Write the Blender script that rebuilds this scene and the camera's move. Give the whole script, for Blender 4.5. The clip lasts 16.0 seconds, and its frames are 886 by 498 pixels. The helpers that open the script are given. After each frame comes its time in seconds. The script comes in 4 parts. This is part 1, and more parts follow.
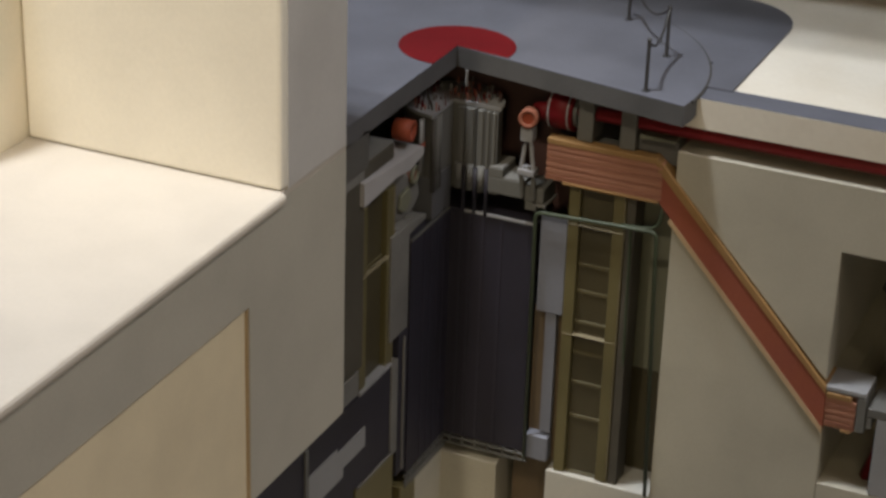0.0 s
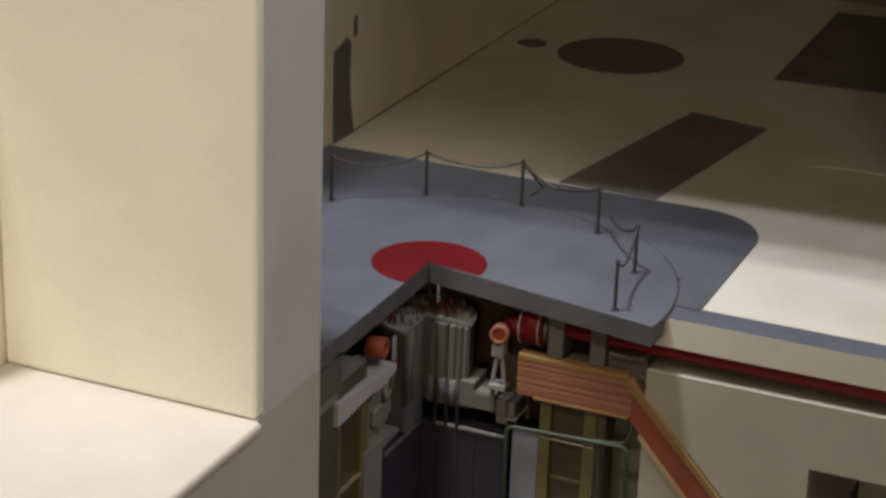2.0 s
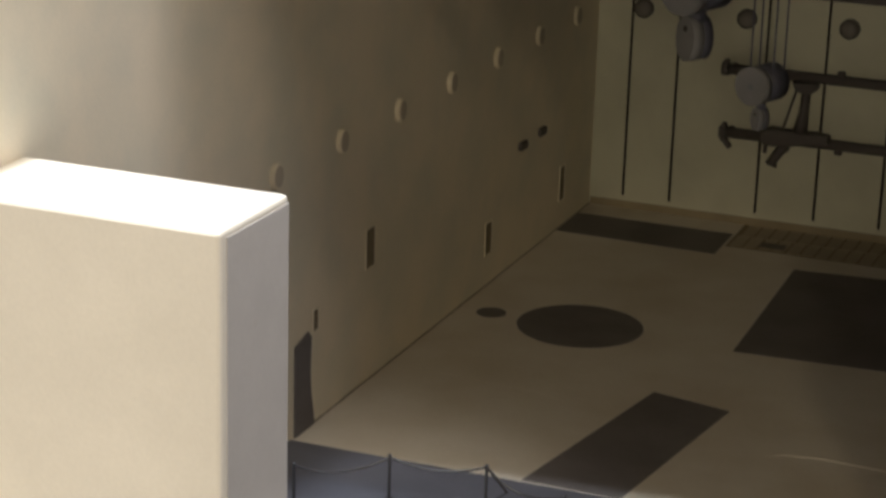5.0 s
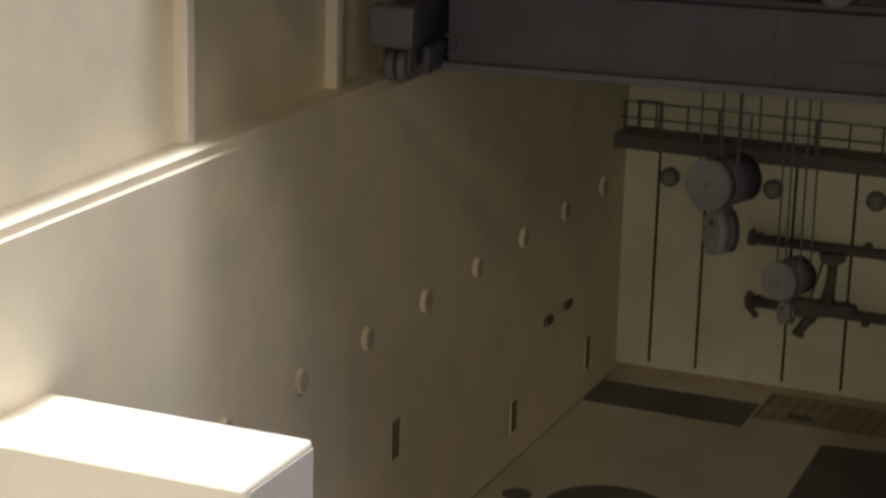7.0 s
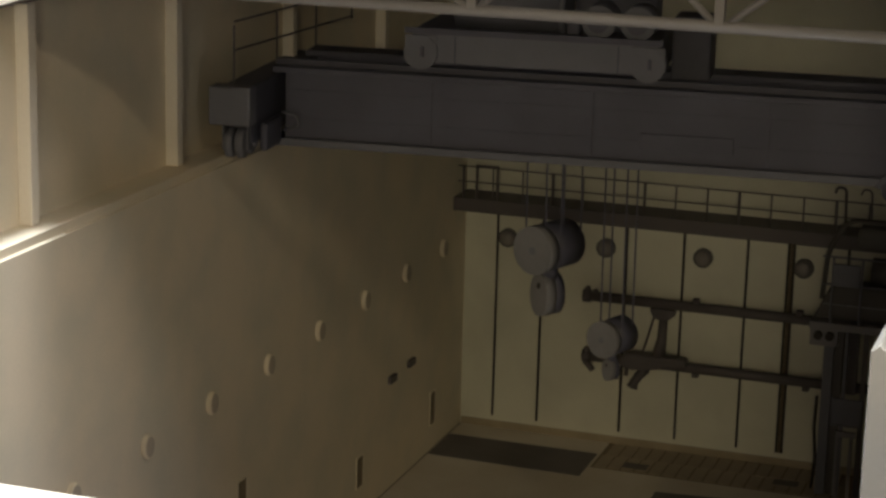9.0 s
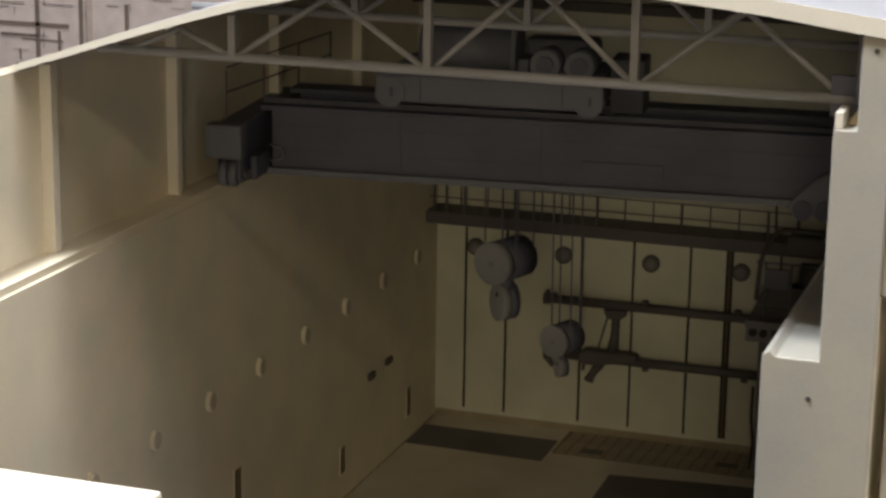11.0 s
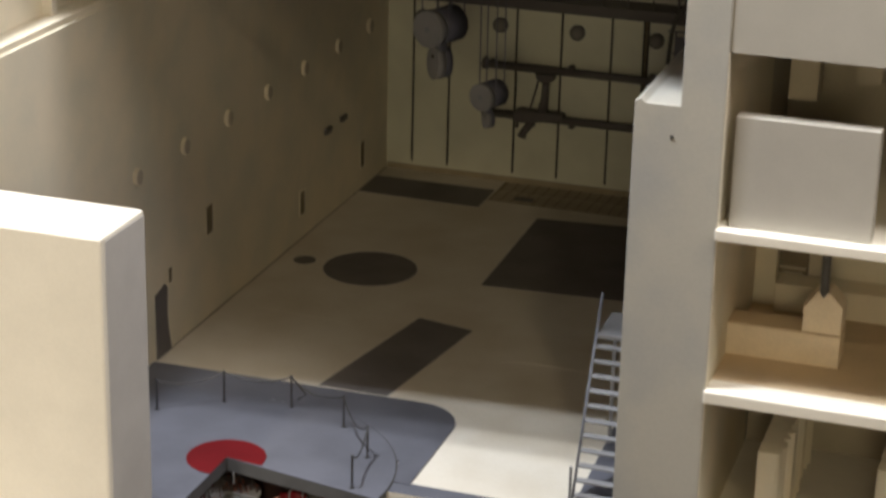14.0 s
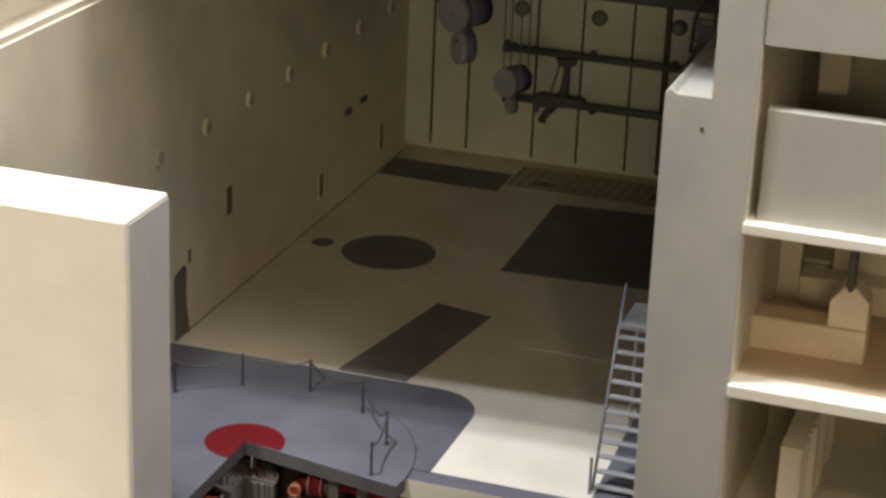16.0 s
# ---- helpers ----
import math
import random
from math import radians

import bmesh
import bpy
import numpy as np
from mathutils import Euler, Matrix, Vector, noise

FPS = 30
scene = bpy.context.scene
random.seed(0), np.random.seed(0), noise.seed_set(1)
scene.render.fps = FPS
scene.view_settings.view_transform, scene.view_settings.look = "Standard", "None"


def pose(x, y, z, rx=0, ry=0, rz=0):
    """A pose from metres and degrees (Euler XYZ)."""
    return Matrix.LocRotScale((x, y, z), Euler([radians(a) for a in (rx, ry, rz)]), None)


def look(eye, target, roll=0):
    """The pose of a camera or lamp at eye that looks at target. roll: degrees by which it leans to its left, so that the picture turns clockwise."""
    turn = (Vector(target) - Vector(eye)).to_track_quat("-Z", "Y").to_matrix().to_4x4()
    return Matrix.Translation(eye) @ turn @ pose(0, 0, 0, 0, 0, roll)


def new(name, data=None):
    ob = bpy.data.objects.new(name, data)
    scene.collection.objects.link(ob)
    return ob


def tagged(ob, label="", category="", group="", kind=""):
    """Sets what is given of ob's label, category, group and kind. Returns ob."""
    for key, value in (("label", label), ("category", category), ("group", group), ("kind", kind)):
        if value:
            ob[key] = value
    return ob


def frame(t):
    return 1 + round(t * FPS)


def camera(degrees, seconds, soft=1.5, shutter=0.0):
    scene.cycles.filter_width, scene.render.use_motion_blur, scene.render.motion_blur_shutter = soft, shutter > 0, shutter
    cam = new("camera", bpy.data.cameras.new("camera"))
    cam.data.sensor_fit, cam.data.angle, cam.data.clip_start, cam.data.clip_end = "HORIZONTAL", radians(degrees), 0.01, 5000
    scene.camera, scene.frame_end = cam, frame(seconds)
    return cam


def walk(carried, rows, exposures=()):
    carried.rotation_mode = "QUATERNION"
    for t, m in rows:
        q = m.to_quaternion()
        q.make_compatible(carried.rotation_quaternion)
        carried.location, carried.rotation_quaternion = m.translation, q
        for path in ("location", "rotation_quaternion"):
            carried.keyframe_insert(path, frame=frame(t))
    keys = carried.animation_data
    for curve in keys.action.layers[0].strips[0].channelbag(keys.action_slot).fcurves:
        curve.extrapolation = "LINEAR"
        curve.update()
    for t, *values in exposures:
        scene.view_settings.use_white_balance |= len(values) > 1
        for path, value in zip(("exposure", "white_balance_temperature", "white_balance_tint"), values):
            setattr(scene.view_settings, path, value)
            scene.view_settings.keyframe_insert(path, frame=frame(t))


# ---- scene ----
cam = camera(24.0, 16.0, soft=2.8, shutter=0.6)

PATH = [
    (0, pose(0.82637, -1.45672, 0.56775, 64.6134, -1.6972, 24.4085)),
    (0.5, pose(0.82589, -1.44615, 0.57653, 65.2970, -1.5982, 24.5583)),
    (1, pose(0.82558, -1.44712, 0.59995, 66.5047, -1.6492, 24.2545)),
    (1.5, pose(0.82789, -1.45688, 0.62115, 67.6427, -1.5847, 23.9067)),
    (2, pose(0.81987, -1.45380, 0.63617, 68.3274, -1.9192, 23.5682)),
    (2.5, pose(0.81984, -1.45741, 0.64275, 68.7830, -1.8877, 23.5182)),
    (3, pose(0.81711, -1.45402, 0.66327, 69.4947, -1.9637, 23.2104)),
    (3.5, pose(0.81644, -1.44129, 0.68423, 70.5038, -1.4704, 22.5585)),
    (4, pose(0.81004, -1.42348, 0.70883, 71.4793, -0.9945, 21.9777)),
    (4.2, pose(0.80510, -1.41858, 0.71761, 71.6697, -1.2766, 21.7268)),
    (6.3, pose(0.77784, -1.38596, 0.84094, 73.6185, -2.0981, 23.0933)),
    (6.5, pose(0.77745, -1.37911, 0.84977, 73.8778, -1.9431, 23.0436)),
    (7, pose(0.77274, -1.37885, 0.86195, 74.7216, -1.5316, 22.7918)),
    (7.5, pose(0.77414, -1.38092, 0.88828, 75.3930, -1.8441, 22.2001)),
    (8, pose(0.79192, -1.38215, 0.89523, 75.6654, -1.5879, 20.8455)),
    (8.5, pose(0.82170, -1.39619, 0.89905, 76.0387, -1.2040, 19.3598)),
    (9, pose(0.83881, -1.45405, 0.90991, 76.0394, -1.4200, 19.1604)),
    (9.2, pose(0.84559, -1.48219, 0.92017, 76.1042, -1.5508, 19.1450)),
    (11.3, pose(0.97576, -1.73831, 1.02864, 75.3417, -0.7942, 18.7776)),
    (11.5, pose(0.99248, -1.76143, 1.03917, 75.0031, -1.2278, 18.6345)),
    (12, pose(1.02597, -1.82442, 1.05333, 74.0593, -1.2427, 19.2269)),
    (12.5, pose(1.05894, -1.89950, 1.07361, 72.6589, -1.3229, 19.0700)),
    (13, pose(1.09371, -1.96175, 1.09107, 71.8090, -1.0682, 19.0152)),
    (13.5, pose(1.11887, -2.01385, 1.09608, 71.2020, -0.8474, 18.5447)),
    (14, pose(1.12391, -2.04633, 1.09009, 69.6929, -1.3062, 18.4516)),
    (14.5, pose(1.12209, -2.05182, 1.08856, 69.2534, -1.6079, 18.1758)),
    (15, pose(1.11202, -2.05316, 1.09497, 69.4450, -1.6354, 18.6982)),
    (15.5, pose(1.10607, -2.04358, 1.09928, 69.0740, -2.0817, 18.7117)),
    (16, pose(1.09478, -2.03719, 1.09673, 69.0078, -2.2306, 18.8638)),
]
walk(cam, PATH, exposures=[(0.0, -0.18, 6500, 10), (1.5, -0.24, 6500, 10), (3.0, -0.32, 6480, 11), (4.0, 0.0, 6320, 12), (7.0, 0.03, 6380, 12), (7.6, 0.17, 6380, 12), (8.3, 0.18, 6440, 12), (9.0, 0.04, 6500, 11), (11.5, 0.04, 6510, 10), (12.5, 0.05, 6500, 10), (14.0, 0.06, 6480, 11), (16.0, 0.05, 6540, 11)])

# ---- world and lights: a dim gallery, unseen lamps, some of them added as fill ----
world = bpy.data.worlds.new("gallery")
scene.world = world
world.use_nodes = True
world.node_tree.nodes["Background"].inputs[0].default_value = (0.80, 0.74, 0.66, 1)
world.node_tree.nodes["Background"].inputs[1].default_value = 0.03


def unseen_lamp(name, at, size, watts, colour, aim):
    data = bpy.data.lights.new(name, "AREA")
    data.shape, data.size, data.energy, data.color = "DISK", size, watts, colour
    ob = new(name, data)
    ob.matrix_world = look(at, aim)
    return tagged(ob, "unseen lamp set out of view to light the model", "lamp")


# Unseen overhead lamps, placed from the roof edge's shadow lines on the floor
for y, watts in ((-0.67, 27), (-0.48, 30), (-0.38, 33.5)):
    long_lamp = unseen_lamp("unseen_lamp", (-0.24, y, 2.55), 0.26, watts, (0.92, 0.96, 1.0), (-0.24, 0.0, 0.2))
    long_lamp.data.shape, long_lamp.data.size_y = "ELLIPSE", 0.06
# Unseen lamp, placed from the upright shadow edge on the west wall
unseen_lamp("unseen_lamp", (1.9, -0.085, 1.98), 0.30, 16, (0.93, 0.95, 1.0), (0.2, 0.0, 0.3))
# Added fill: softens the shadow edge on the west wall
unseen_lamp("unseen_lamp", (1.8, -0.50, 2.0), 0.60, 12, (1.0, 0.93, 0.86), (0.2, 0.0, 0.3))
# Added warm fill from low in front, for the hall's inside
unseen_lamp("unseen_lamp", (1.6, -4.5, 1.4), 0.8, 23.5, (1.0, 0.84, 0.54), (0.4, 0.6, 0.2))
# Unseen lamp, placed from the crane's slanting shadow on the west wall
unseen_lamp("unseen_lamp", (1.55, -2.0, 2.07), 0.12, 5.8, (1.0, 0.80, 0.50), (0.3, 0.6, 0.2))
# Added behind the model to brighten the wall charts
unseen_lamp("unseen_lamp", (-2.2, 2.9, 2.6), 0.4, 30, (1.0, 0.94, 0.90), (-2.1, 4.0, 0.2))


def added_spot(at, aim, watts, degrees, colour, label):
    data = bpy.data.lights.new("added_spot", "SPOT")
    data.energy, data.spot_size, data.spot_blend, data.shadow_soft_size, data.color = watts, radians(degrees), 1.0, 0.06, colour
    ob = tagged(new("added_spot", data), label, "lamp")
    ob.matrix_world = look(at, aim)


# Spots added to brighten the annex and the front block; no such source known
added_spot((1.05, -0.56, 2.5), (1.0, 0.0, 0.20), 85, 18, (1.0, 0.95, 0.87), "warm spot added to brighten the annex")
added_spot((0.08, -2.3, 2.5), (0.10, -0.33, 0.20), 200, 13, (1.0, 0.885, 0.69), "warm spot added to brighten the front block")


# ---- materials ----
def material(name, colour, rough=0.6, metal=0.0, grain=0.05, stain=0.08, scale=60.0, bump=0.08, second=None, spec=0.5):
    """Paint or metal with fine grain and larger stains."""
    m = bpy.data.materials.new(name)
    m.use_nodes = True
    nt = m.node_tree
    n, l = nt.nodes, nt.links
    b = n["Principled BSDF"]
    co = n.new("ShaderNodeTexCoord")
    fine = n.new("ShaderNodeTexNoise")
    fine.inputs["Scale"].default_value, fine.inputs["Detail"].default_value = scale * 6, 4
    wide = n.new("ShaderNodeTexNoise")
    wide.inputs["Scale"].default_value, wide.inputs["Detail"].default_value = scale * 0.25, 5
    l.new(co.outputs["Object"], fine.inputs["Vector"])
    l.new(co.outputs["Object"], wide.inputs["Vector"])
    dark = tuple(c * (1 - 2.2 * stain) for c in (second or colour))
    mix = n.new("ShaderNodeMix")
    mix.data_type = "RGBA"
    mix.inputs["A"].default_value, mix.inputs["B"].default_value = (*dark, 1), (*colour, 1)
    ramp = n.new("ShaderNodeMapRange")
    ramp.inputs["From Min"].default_value, ramp.inputs["From Max"].default_value = 0.32, 0.62
    l.new(wide.outputs["Fac"], ramp.inputs["Value"])
    l.new(ramp.outputs["Result"], mix.inputs["Factor"])
    hue = n.new("ShaderNodeHueSaturation")
    val = n.new("ShaderNodeMapRange")
    val.inputs["To Min"].default_value, val.inputs["To Max"].default_value = 1 - 2 * grain, 1 + 2 * grain
    l.new(fine.outputs["Fac"], val.inputs["Value"])
    l.new(val.outputs["Result"], hue.inputs["Value"])
    l.new(mix.outputs["Result"], hue.inputs["Color"])
    l.new(hue.outputs["Color"], b.inputs["Base Color"])
    b.inputs["Roughness"].default_value, b.inputs["Metallic"].default_value = rough, metal
    b.inputs["Specular IOR Level"].default_value = spec
    bp = n.new("ShaderNodeBump")
    bp.inputs["Strength"].default_value, bp.inputs["Distance"].default_value = bump, 0.0006
    l.new(fine.outputs["Fac"], bp.inputs["Height"])
    l.new(bp.outputs["Normal"], b.inputs["Normal"])
    return m


CREAM = material("cream_paint", (0.79, 0.705, 0.55), 0.55, grain=0.025, stain=0.05, scale=50, second=(0.76, 0.715, 0.575))
END_CREAM = material("yellowish_cream_paint", (0.70, 0.70, 0.58), 0.55, grain=0.02, stain=0.05)
RAW_BOARD = material("raw_tan_board", (0.50, 0.38, 0.24), 0.6, grain=0.05, stain=0.08)
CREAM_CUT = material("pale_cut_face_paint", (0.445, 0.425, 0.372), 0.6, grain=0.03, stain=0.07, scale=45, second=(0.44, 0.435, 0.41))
FLOOR = material("cream_floor_sheet", (0.675, 0.635, 0.56), 0.55, grain=0.03, stain=0.035, scale=32, second=(0.63, 0.57, 0.47))
CUT_GREY = material("grey_cut_face_paint", (0.47, 0.443, 0.378), 0.6, grain=0.03, stain=0.04)
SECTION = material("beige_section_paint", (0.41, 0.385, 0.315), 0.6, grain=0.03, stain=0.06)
DULL_FACE = material("dull_cream_face", (0.56, 0.50, 0.40), 0.65, grain=0.04, stain=0.08)
SLOT = material("shaded_slot_brown", (0.17, 0.135, 0.085), 0.7)
NICHE = material("dull_niche_paint", (0.23, 0.19, 0.125), 0.7)
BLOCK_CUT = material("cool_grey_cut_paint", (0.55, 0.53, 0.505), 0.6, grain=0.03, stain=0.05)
THIN_EDGE = material("dull_acrylic_edge", (0.20, 0.17, 0.105), 0.5, grain=0.05, stain=0.1)
# Skirting colour with the shadow at the wall's foot put in
SKIRT = material("skirting_shadow_brown", (0.40, 0.34, 0.235), 0.65, grain=0.04, stain=0.1)
ANNEX = material("pale_annex_paint", (0.42, 0.398, 0.35), 0.55, grain=0.02, stain=0.04)
BLOCK = material("pale_cream_block_paint", (0.83, 0.785, 0.685), 0.55, grain=0.025, stain=0.03)
TRUSS = material("pale_truss_paint", (0.31, 0.312, 0.32), 0.5, grain=0.03, stain=0.05)
BAY = material("warm_cream_bay_paint", (0.78, 0.67, 0.47), 0.55, grain=0.02, stain=0.05)
ROOF = material("pale_blue_roof_paint", (0.37, 0.37, 0.40), 0.5, grain=0.03, stain=0.04)
BROWN = material("dark_brown_board", (0.11, 0.075, 0.04), 0.6, grain=0.06, stain=0.12)
EDGING = material("pale_edging_board", (0.46, 0.33, 0.20), 0.6, grain=0.04, stain=0.06)
PIN = material("salmon_pin_paint", (0.36, 0.13, 0.09), 0.5)
SLAB = material("warm_white_slab", (0.50, 0.452, 0.39), 0.55, grain=0.02, stain=0.04)
BLUE = material("blue_grey_paint", (0.111, 0.115, 0.140), 0.5, grain=0.07, stain=0.10)
EDGE = material("blue_grey_edge_paint", (0.092, 0.092, 0.097), 0.6, grain=0.08, stain=0.12, scale=90)
RED = material("red_paint", (0.13, 0.006, 0.009), 0.55, grain=0.06, stain=0.12, spec=0.2)
ORANGE = material("orange_red_paint", (0.27, 0.058, 0.028), 0.55, grain=0.06, stain=0.12, spec=0.25)
DARK = material("dark_brown_patch", (0.162, 0.150, 0.150), 0.7, grain=0.08, stain=0.1)
BLACK = material("black_line", (0.042, 0.037, 0.032), 0.7)
PALE_GREY = material("pale_grey_plate", (0.17, 0.165, 0.155), 0.6, grain=0.08, stain=0.14)
PIPE_RED = material("dull_red_pipe_paint", (0.21, 0.018, 0.02), 0.55, grain=0.06, stain=0.1, spec=0.25)
RUNG = material("dim_acrylic_rung", (0.092, 0.078, 0.038), 0.45, grain=0.06, stain=0.1)
RING_ORANGE = material("faded_orange_ring", (0.24, 0.088, 0.055), 0.6, grain=0.07, stain=0.14, spec=0.2)
EDGE_BROWN = material("dull_brown_edge", (0.070, 0.062, 0.048), 0.6, grain=0.06, stain=0.12)
PALE_STEEL = material("pale_steel_paint", (0.37, 0.36, 0.365), 0.5, grain=0.04, stain=0.08)
NAVY = material("dark_navy_lacquer", (0.0185, 0.0162, 0.0275), 0.6, grain=0.06, stain=0.12)
NAVY_RIB = material("navy_rib", (0.024, 0.021, 0.034), 0.55)
GREY = material("grey_model_paint", (0.118, 0.116, 0.108), 0.65, grain=0.05, stain=0.08)
LAMP_GREY = material("dull_lamp_metal", (0.24, 0.225, 0.215), 0.2, grain=0.05, stain=0.08)
MIDGREY = material("mid_grey_paint", (0.09, 0.088, 0.083), 0.55, grain=0.05, stain=0.08)
LIGHT = material("light_grey_paint", (0.25, 0.25, 0.26), 0.5, grain=0.04, stain=0.06)
CRANE = material("slate_grey_crane_paint", (0.097, 0.101, 0.138), 0.5, grain=0.06, stain=0.10)
CRANE_LIGHT = material("pale_grey_crane_paint", (0.165, 0.172, 0.205), 0.5, grain=0.04, stain=0.06)
POST_STEEL = material("dark_steel_post", (0.048, 0.047, 0.05), 0.45, grain=0.05, stain=0.08)
STEEL = material("dull_steel_wire", (0.085, 0.085, 0.09), 0.5)
BROWN_STEEL = material("dark_brown_steel", (0.112, 0.102, 0.104), 0.55, grain=0.06)
TERRA = material("terracotta_paint", (0.26, 0.07, 0.035), 0.6, grain=0.06, stain=0.12, second=(0.32, 0.085, 0.055))
BOARD_EDGE = material("salmon_board", (0.36, 0.165, 0.105), 0.6, grain=0.06, stain=0.12)
BOARD_DARK = material("brown_board", (0.28, 0.115, 0.072), 0.6, grain=0.06, stain=0.12)
OCHRE = material("ochre_board", (0.29, 0.165, 0.062), 0.6, grain=0.06, stain=0.1)
AMBER = material("amber_acrylic", (0.121, 0.103, 0.046), 0.35, grain=0.05, stain=0.1)
AMBER_DARK = material("olive_acrylic_panel", (0.062, 0.052, 0.027), 0.35, grain=0.06, stain=0.15)
GREEN = material("green_pipe_paint", (0.040, 0.053, 0.030), 0.5)
SAGE = material("sage_green_panel", (0.17, 0.17, 0.12), 0.6, grain=0.04, stain=0.08)
MAROON = material("dark_maroon_panel", (0.075, 0.037, 0.032), 0.6, grain=0.06)
TAN = material("tan_wood", (0.88, 0.75, 0.55), 0.55, grain=0.05, stain=0.08)
TILE = material("dull_brown_tile", (0.46, 0.39, 0.29), 0.6, grain=0.06, stain=0.15)
# Cream darkened for the shade inside the annex rooms
ROOM = material("room_paint_with_shade", (0.50, 0.445, 0.335), 0.6, grain=0.03, stain=0.08)
# Tan that carries the shade of the crate lid and the room floor
SHADE_TAN = material("shade_tan", (0.66, 0.52, 0.34), 0.6, grain=0.04, stain=0.06)
HOOK_GREY = material("worn_hook_grey", (0.235, 0.238, 0.25), 0.55, grain=0.06, stain=0.12)
GALLERY = material("gallery_wall_paint", (0.62, 0.54, 0.50), 0.8, grain=0.02)
GALLERY_FLOOR = material("gallery_floor", (0.16, 0.12, 0.09), 0.5)
INK = material("grey_ink", (0.24, 0.19, 0.17), 0.8)
PALE_INK = material("faded_grey_ink", (0.50, 0.44, 0.44), 0.8)
POSTER = material("pinkish_paper", (0.78, 0.70, 0.69), 0.8, grain=0.02)

# ---- building helpers: lengths below are in decimetres of the model ----
S = 0.1
BASE = {}


def thing(name, base, label, category, group="", kind=""):
    ob = new(name)
    ob.empty_display_size = 0.01
    ob.location = [c * S for c in base]
    BASE[ob.name] = Vector(base) * S
    return tagged(ob, label, category, group, kind)


def finish(bm, name, mat, base=Vector((0, 0, 0)), smooth=False):
    bmesh.ops.recalc_face_normals(bm, faces=bm.faces)
    for v in bm.verts:
        v.co = v.co * S - base
    me = bpy.data.meshes.new(name)
    if smooth:
        for f in bm.faces:
            f.smooth = len(f.verts) == 4
    bm.to_mesh(me)
    bm.free()
    me.materials.append(mat)
    return new(name, me)


def part(name, bm, mat, parent, label="", smooth=False):
    base = BASE.get(parent.name, Vector((0, 0, 0)))
    ob = finish(bm, name, mat, base, smooth)
    ob.parent = parent
    BASE[ob.name] = base
    return tagged(ob, label) if label else ob


def solid(name, bm, mat, label, category, group="", kind="", smooth=False):
    """A thing of one mesh."""
    ob = finish(bm, name, mat, smooth=smooth)
    BASE[ob.name] = Vector((0, 0, 0))
    return tagged(ob, label, category, group, kind)


def box(x0, x1, y0, y1, z0, z1, bevel=0.0, bm=None):
    bm2 = bmesh.new()
    bmesh.ops.create_cube(bm2, size=1)
    for v in bm2.verts:
        v.co = Vector(((x0 + x1) / 2 + v.co.x * (x1 - x0), (y0 + y1) / 2 + v.co.y * (y1 - y0), (z0 + z1) / 2 + v.co.z * (z1 - z0)))
    if bevel:
        bmesh.ops.bevel(bm2, geom=bm2.edges[:], offset=bevel, segments=2, profile=0.5, affect="EDGES")
    return join(bm, bm2)


def join(bm, bm2):
    if bm is None:
        return bm2
    me = bpy.data.meshes.new("tmp")
    bm2.to_mesh(me)
    bm.from_mesh(me)
    bm2.free()
    bpy.data.meshes.remove(me)
    return bm


def prism(pts, axis, a, b, bevel=0.0, bm=None):
    """A polygon drawn in the plane across axis, drawn out from a to b. axis x: (y, z); y: (x, z); z: (x, y)."""
    put = {"x": lambda p, q: (q, p[0], p[1]), "y": lambda p, q: (p[0], q, p[1]), "z": lambda p, q: (p[0], p[1], q)}[axis]
    bm2 = bmesh.new()
    lo = [bm2.verts.new(put(p, a)) for p in pts]
    hi = [bm2.verts.new(put(p, b)) for p in pts]
    bm2.faces.new(lo)
    bm2.faces.new(hi)
    for i in range(len(pts)):
        j = (i + 1) % len(pts)
        bm2.faces.new((lo[i], lo[j], hi[j], hi[i]))
    bmesh.ops.recalc_face_normals(bm2, faces=bm2.faces)
    if bevel:
        bmesh.ops.bevel(bm2, geom=bm2.edges[:], offset=bevel, segments=2, profile=0.5, affect="EDGES")
    return join(bm, bm2)


def tube(path, r, seg=12, bm=None, caps=True):
    """A round bar along a list of points."""
    bm2 = bmesh.new()
    pts = [Vector(p) for p in path]
    rings = []
    for i, p in enumerate(pts):
        d = (pts[min(i + 1, len(pts) - 1)] - pts[max(i - 1, 0)]).normalized()
        u = d.orthogonal().normalized() if i == 0 else (u - d * u.dot(d)).normalized()
        v = d.cross(u)
        rad = r[i] if isinstance(r, (list, tuple)) else r
        rings.append([bm2.verts.new(p + (u * math.cos(2 * math.pi * k / seg) + v * math.sin(2 * math.pi * k / seg)) * rad) for k in range(seg)])
    for q, w in zip(rings, rings[1:]):
        for k in range(seg):
            bm2.faces.new((q[k], q[(k + 1) % seg], w[(k + 1) % seg], w[k]))
    if caps:
        bm2.faces.new(rings[0])
        bm2.faces.new(rings[-1])
    return join(bm, bm2)


def bend(path, r=0.1, n=5):
    """Rounds the corners of a path."""
    pts = [Vector(p) for p in path]
    out = [pts[0]]
    for a, c, e in zip(pts, pts[1:], pts[2:]):
        p = c + (a - c).normalized() * min(r, (a - c).length / 2)
        q = c + (e - c).normalized() * min(r, (e - c).length / 2)
        out += [p.lerp(c, k / n).lerp(c.lerp(q, k / n), k / n) for k in range(n + 1)]
    return out + [pts[-1]]


def disc(x, y, z0, z1, r, seg=40, bm=None):
    return prism([(x + r * math.cos(2 * math.pi * k / seg), y + r * math.sin(2 * math.pi * k / seg)) for k in range(seg)], "z", z0, z1, bm=bm)


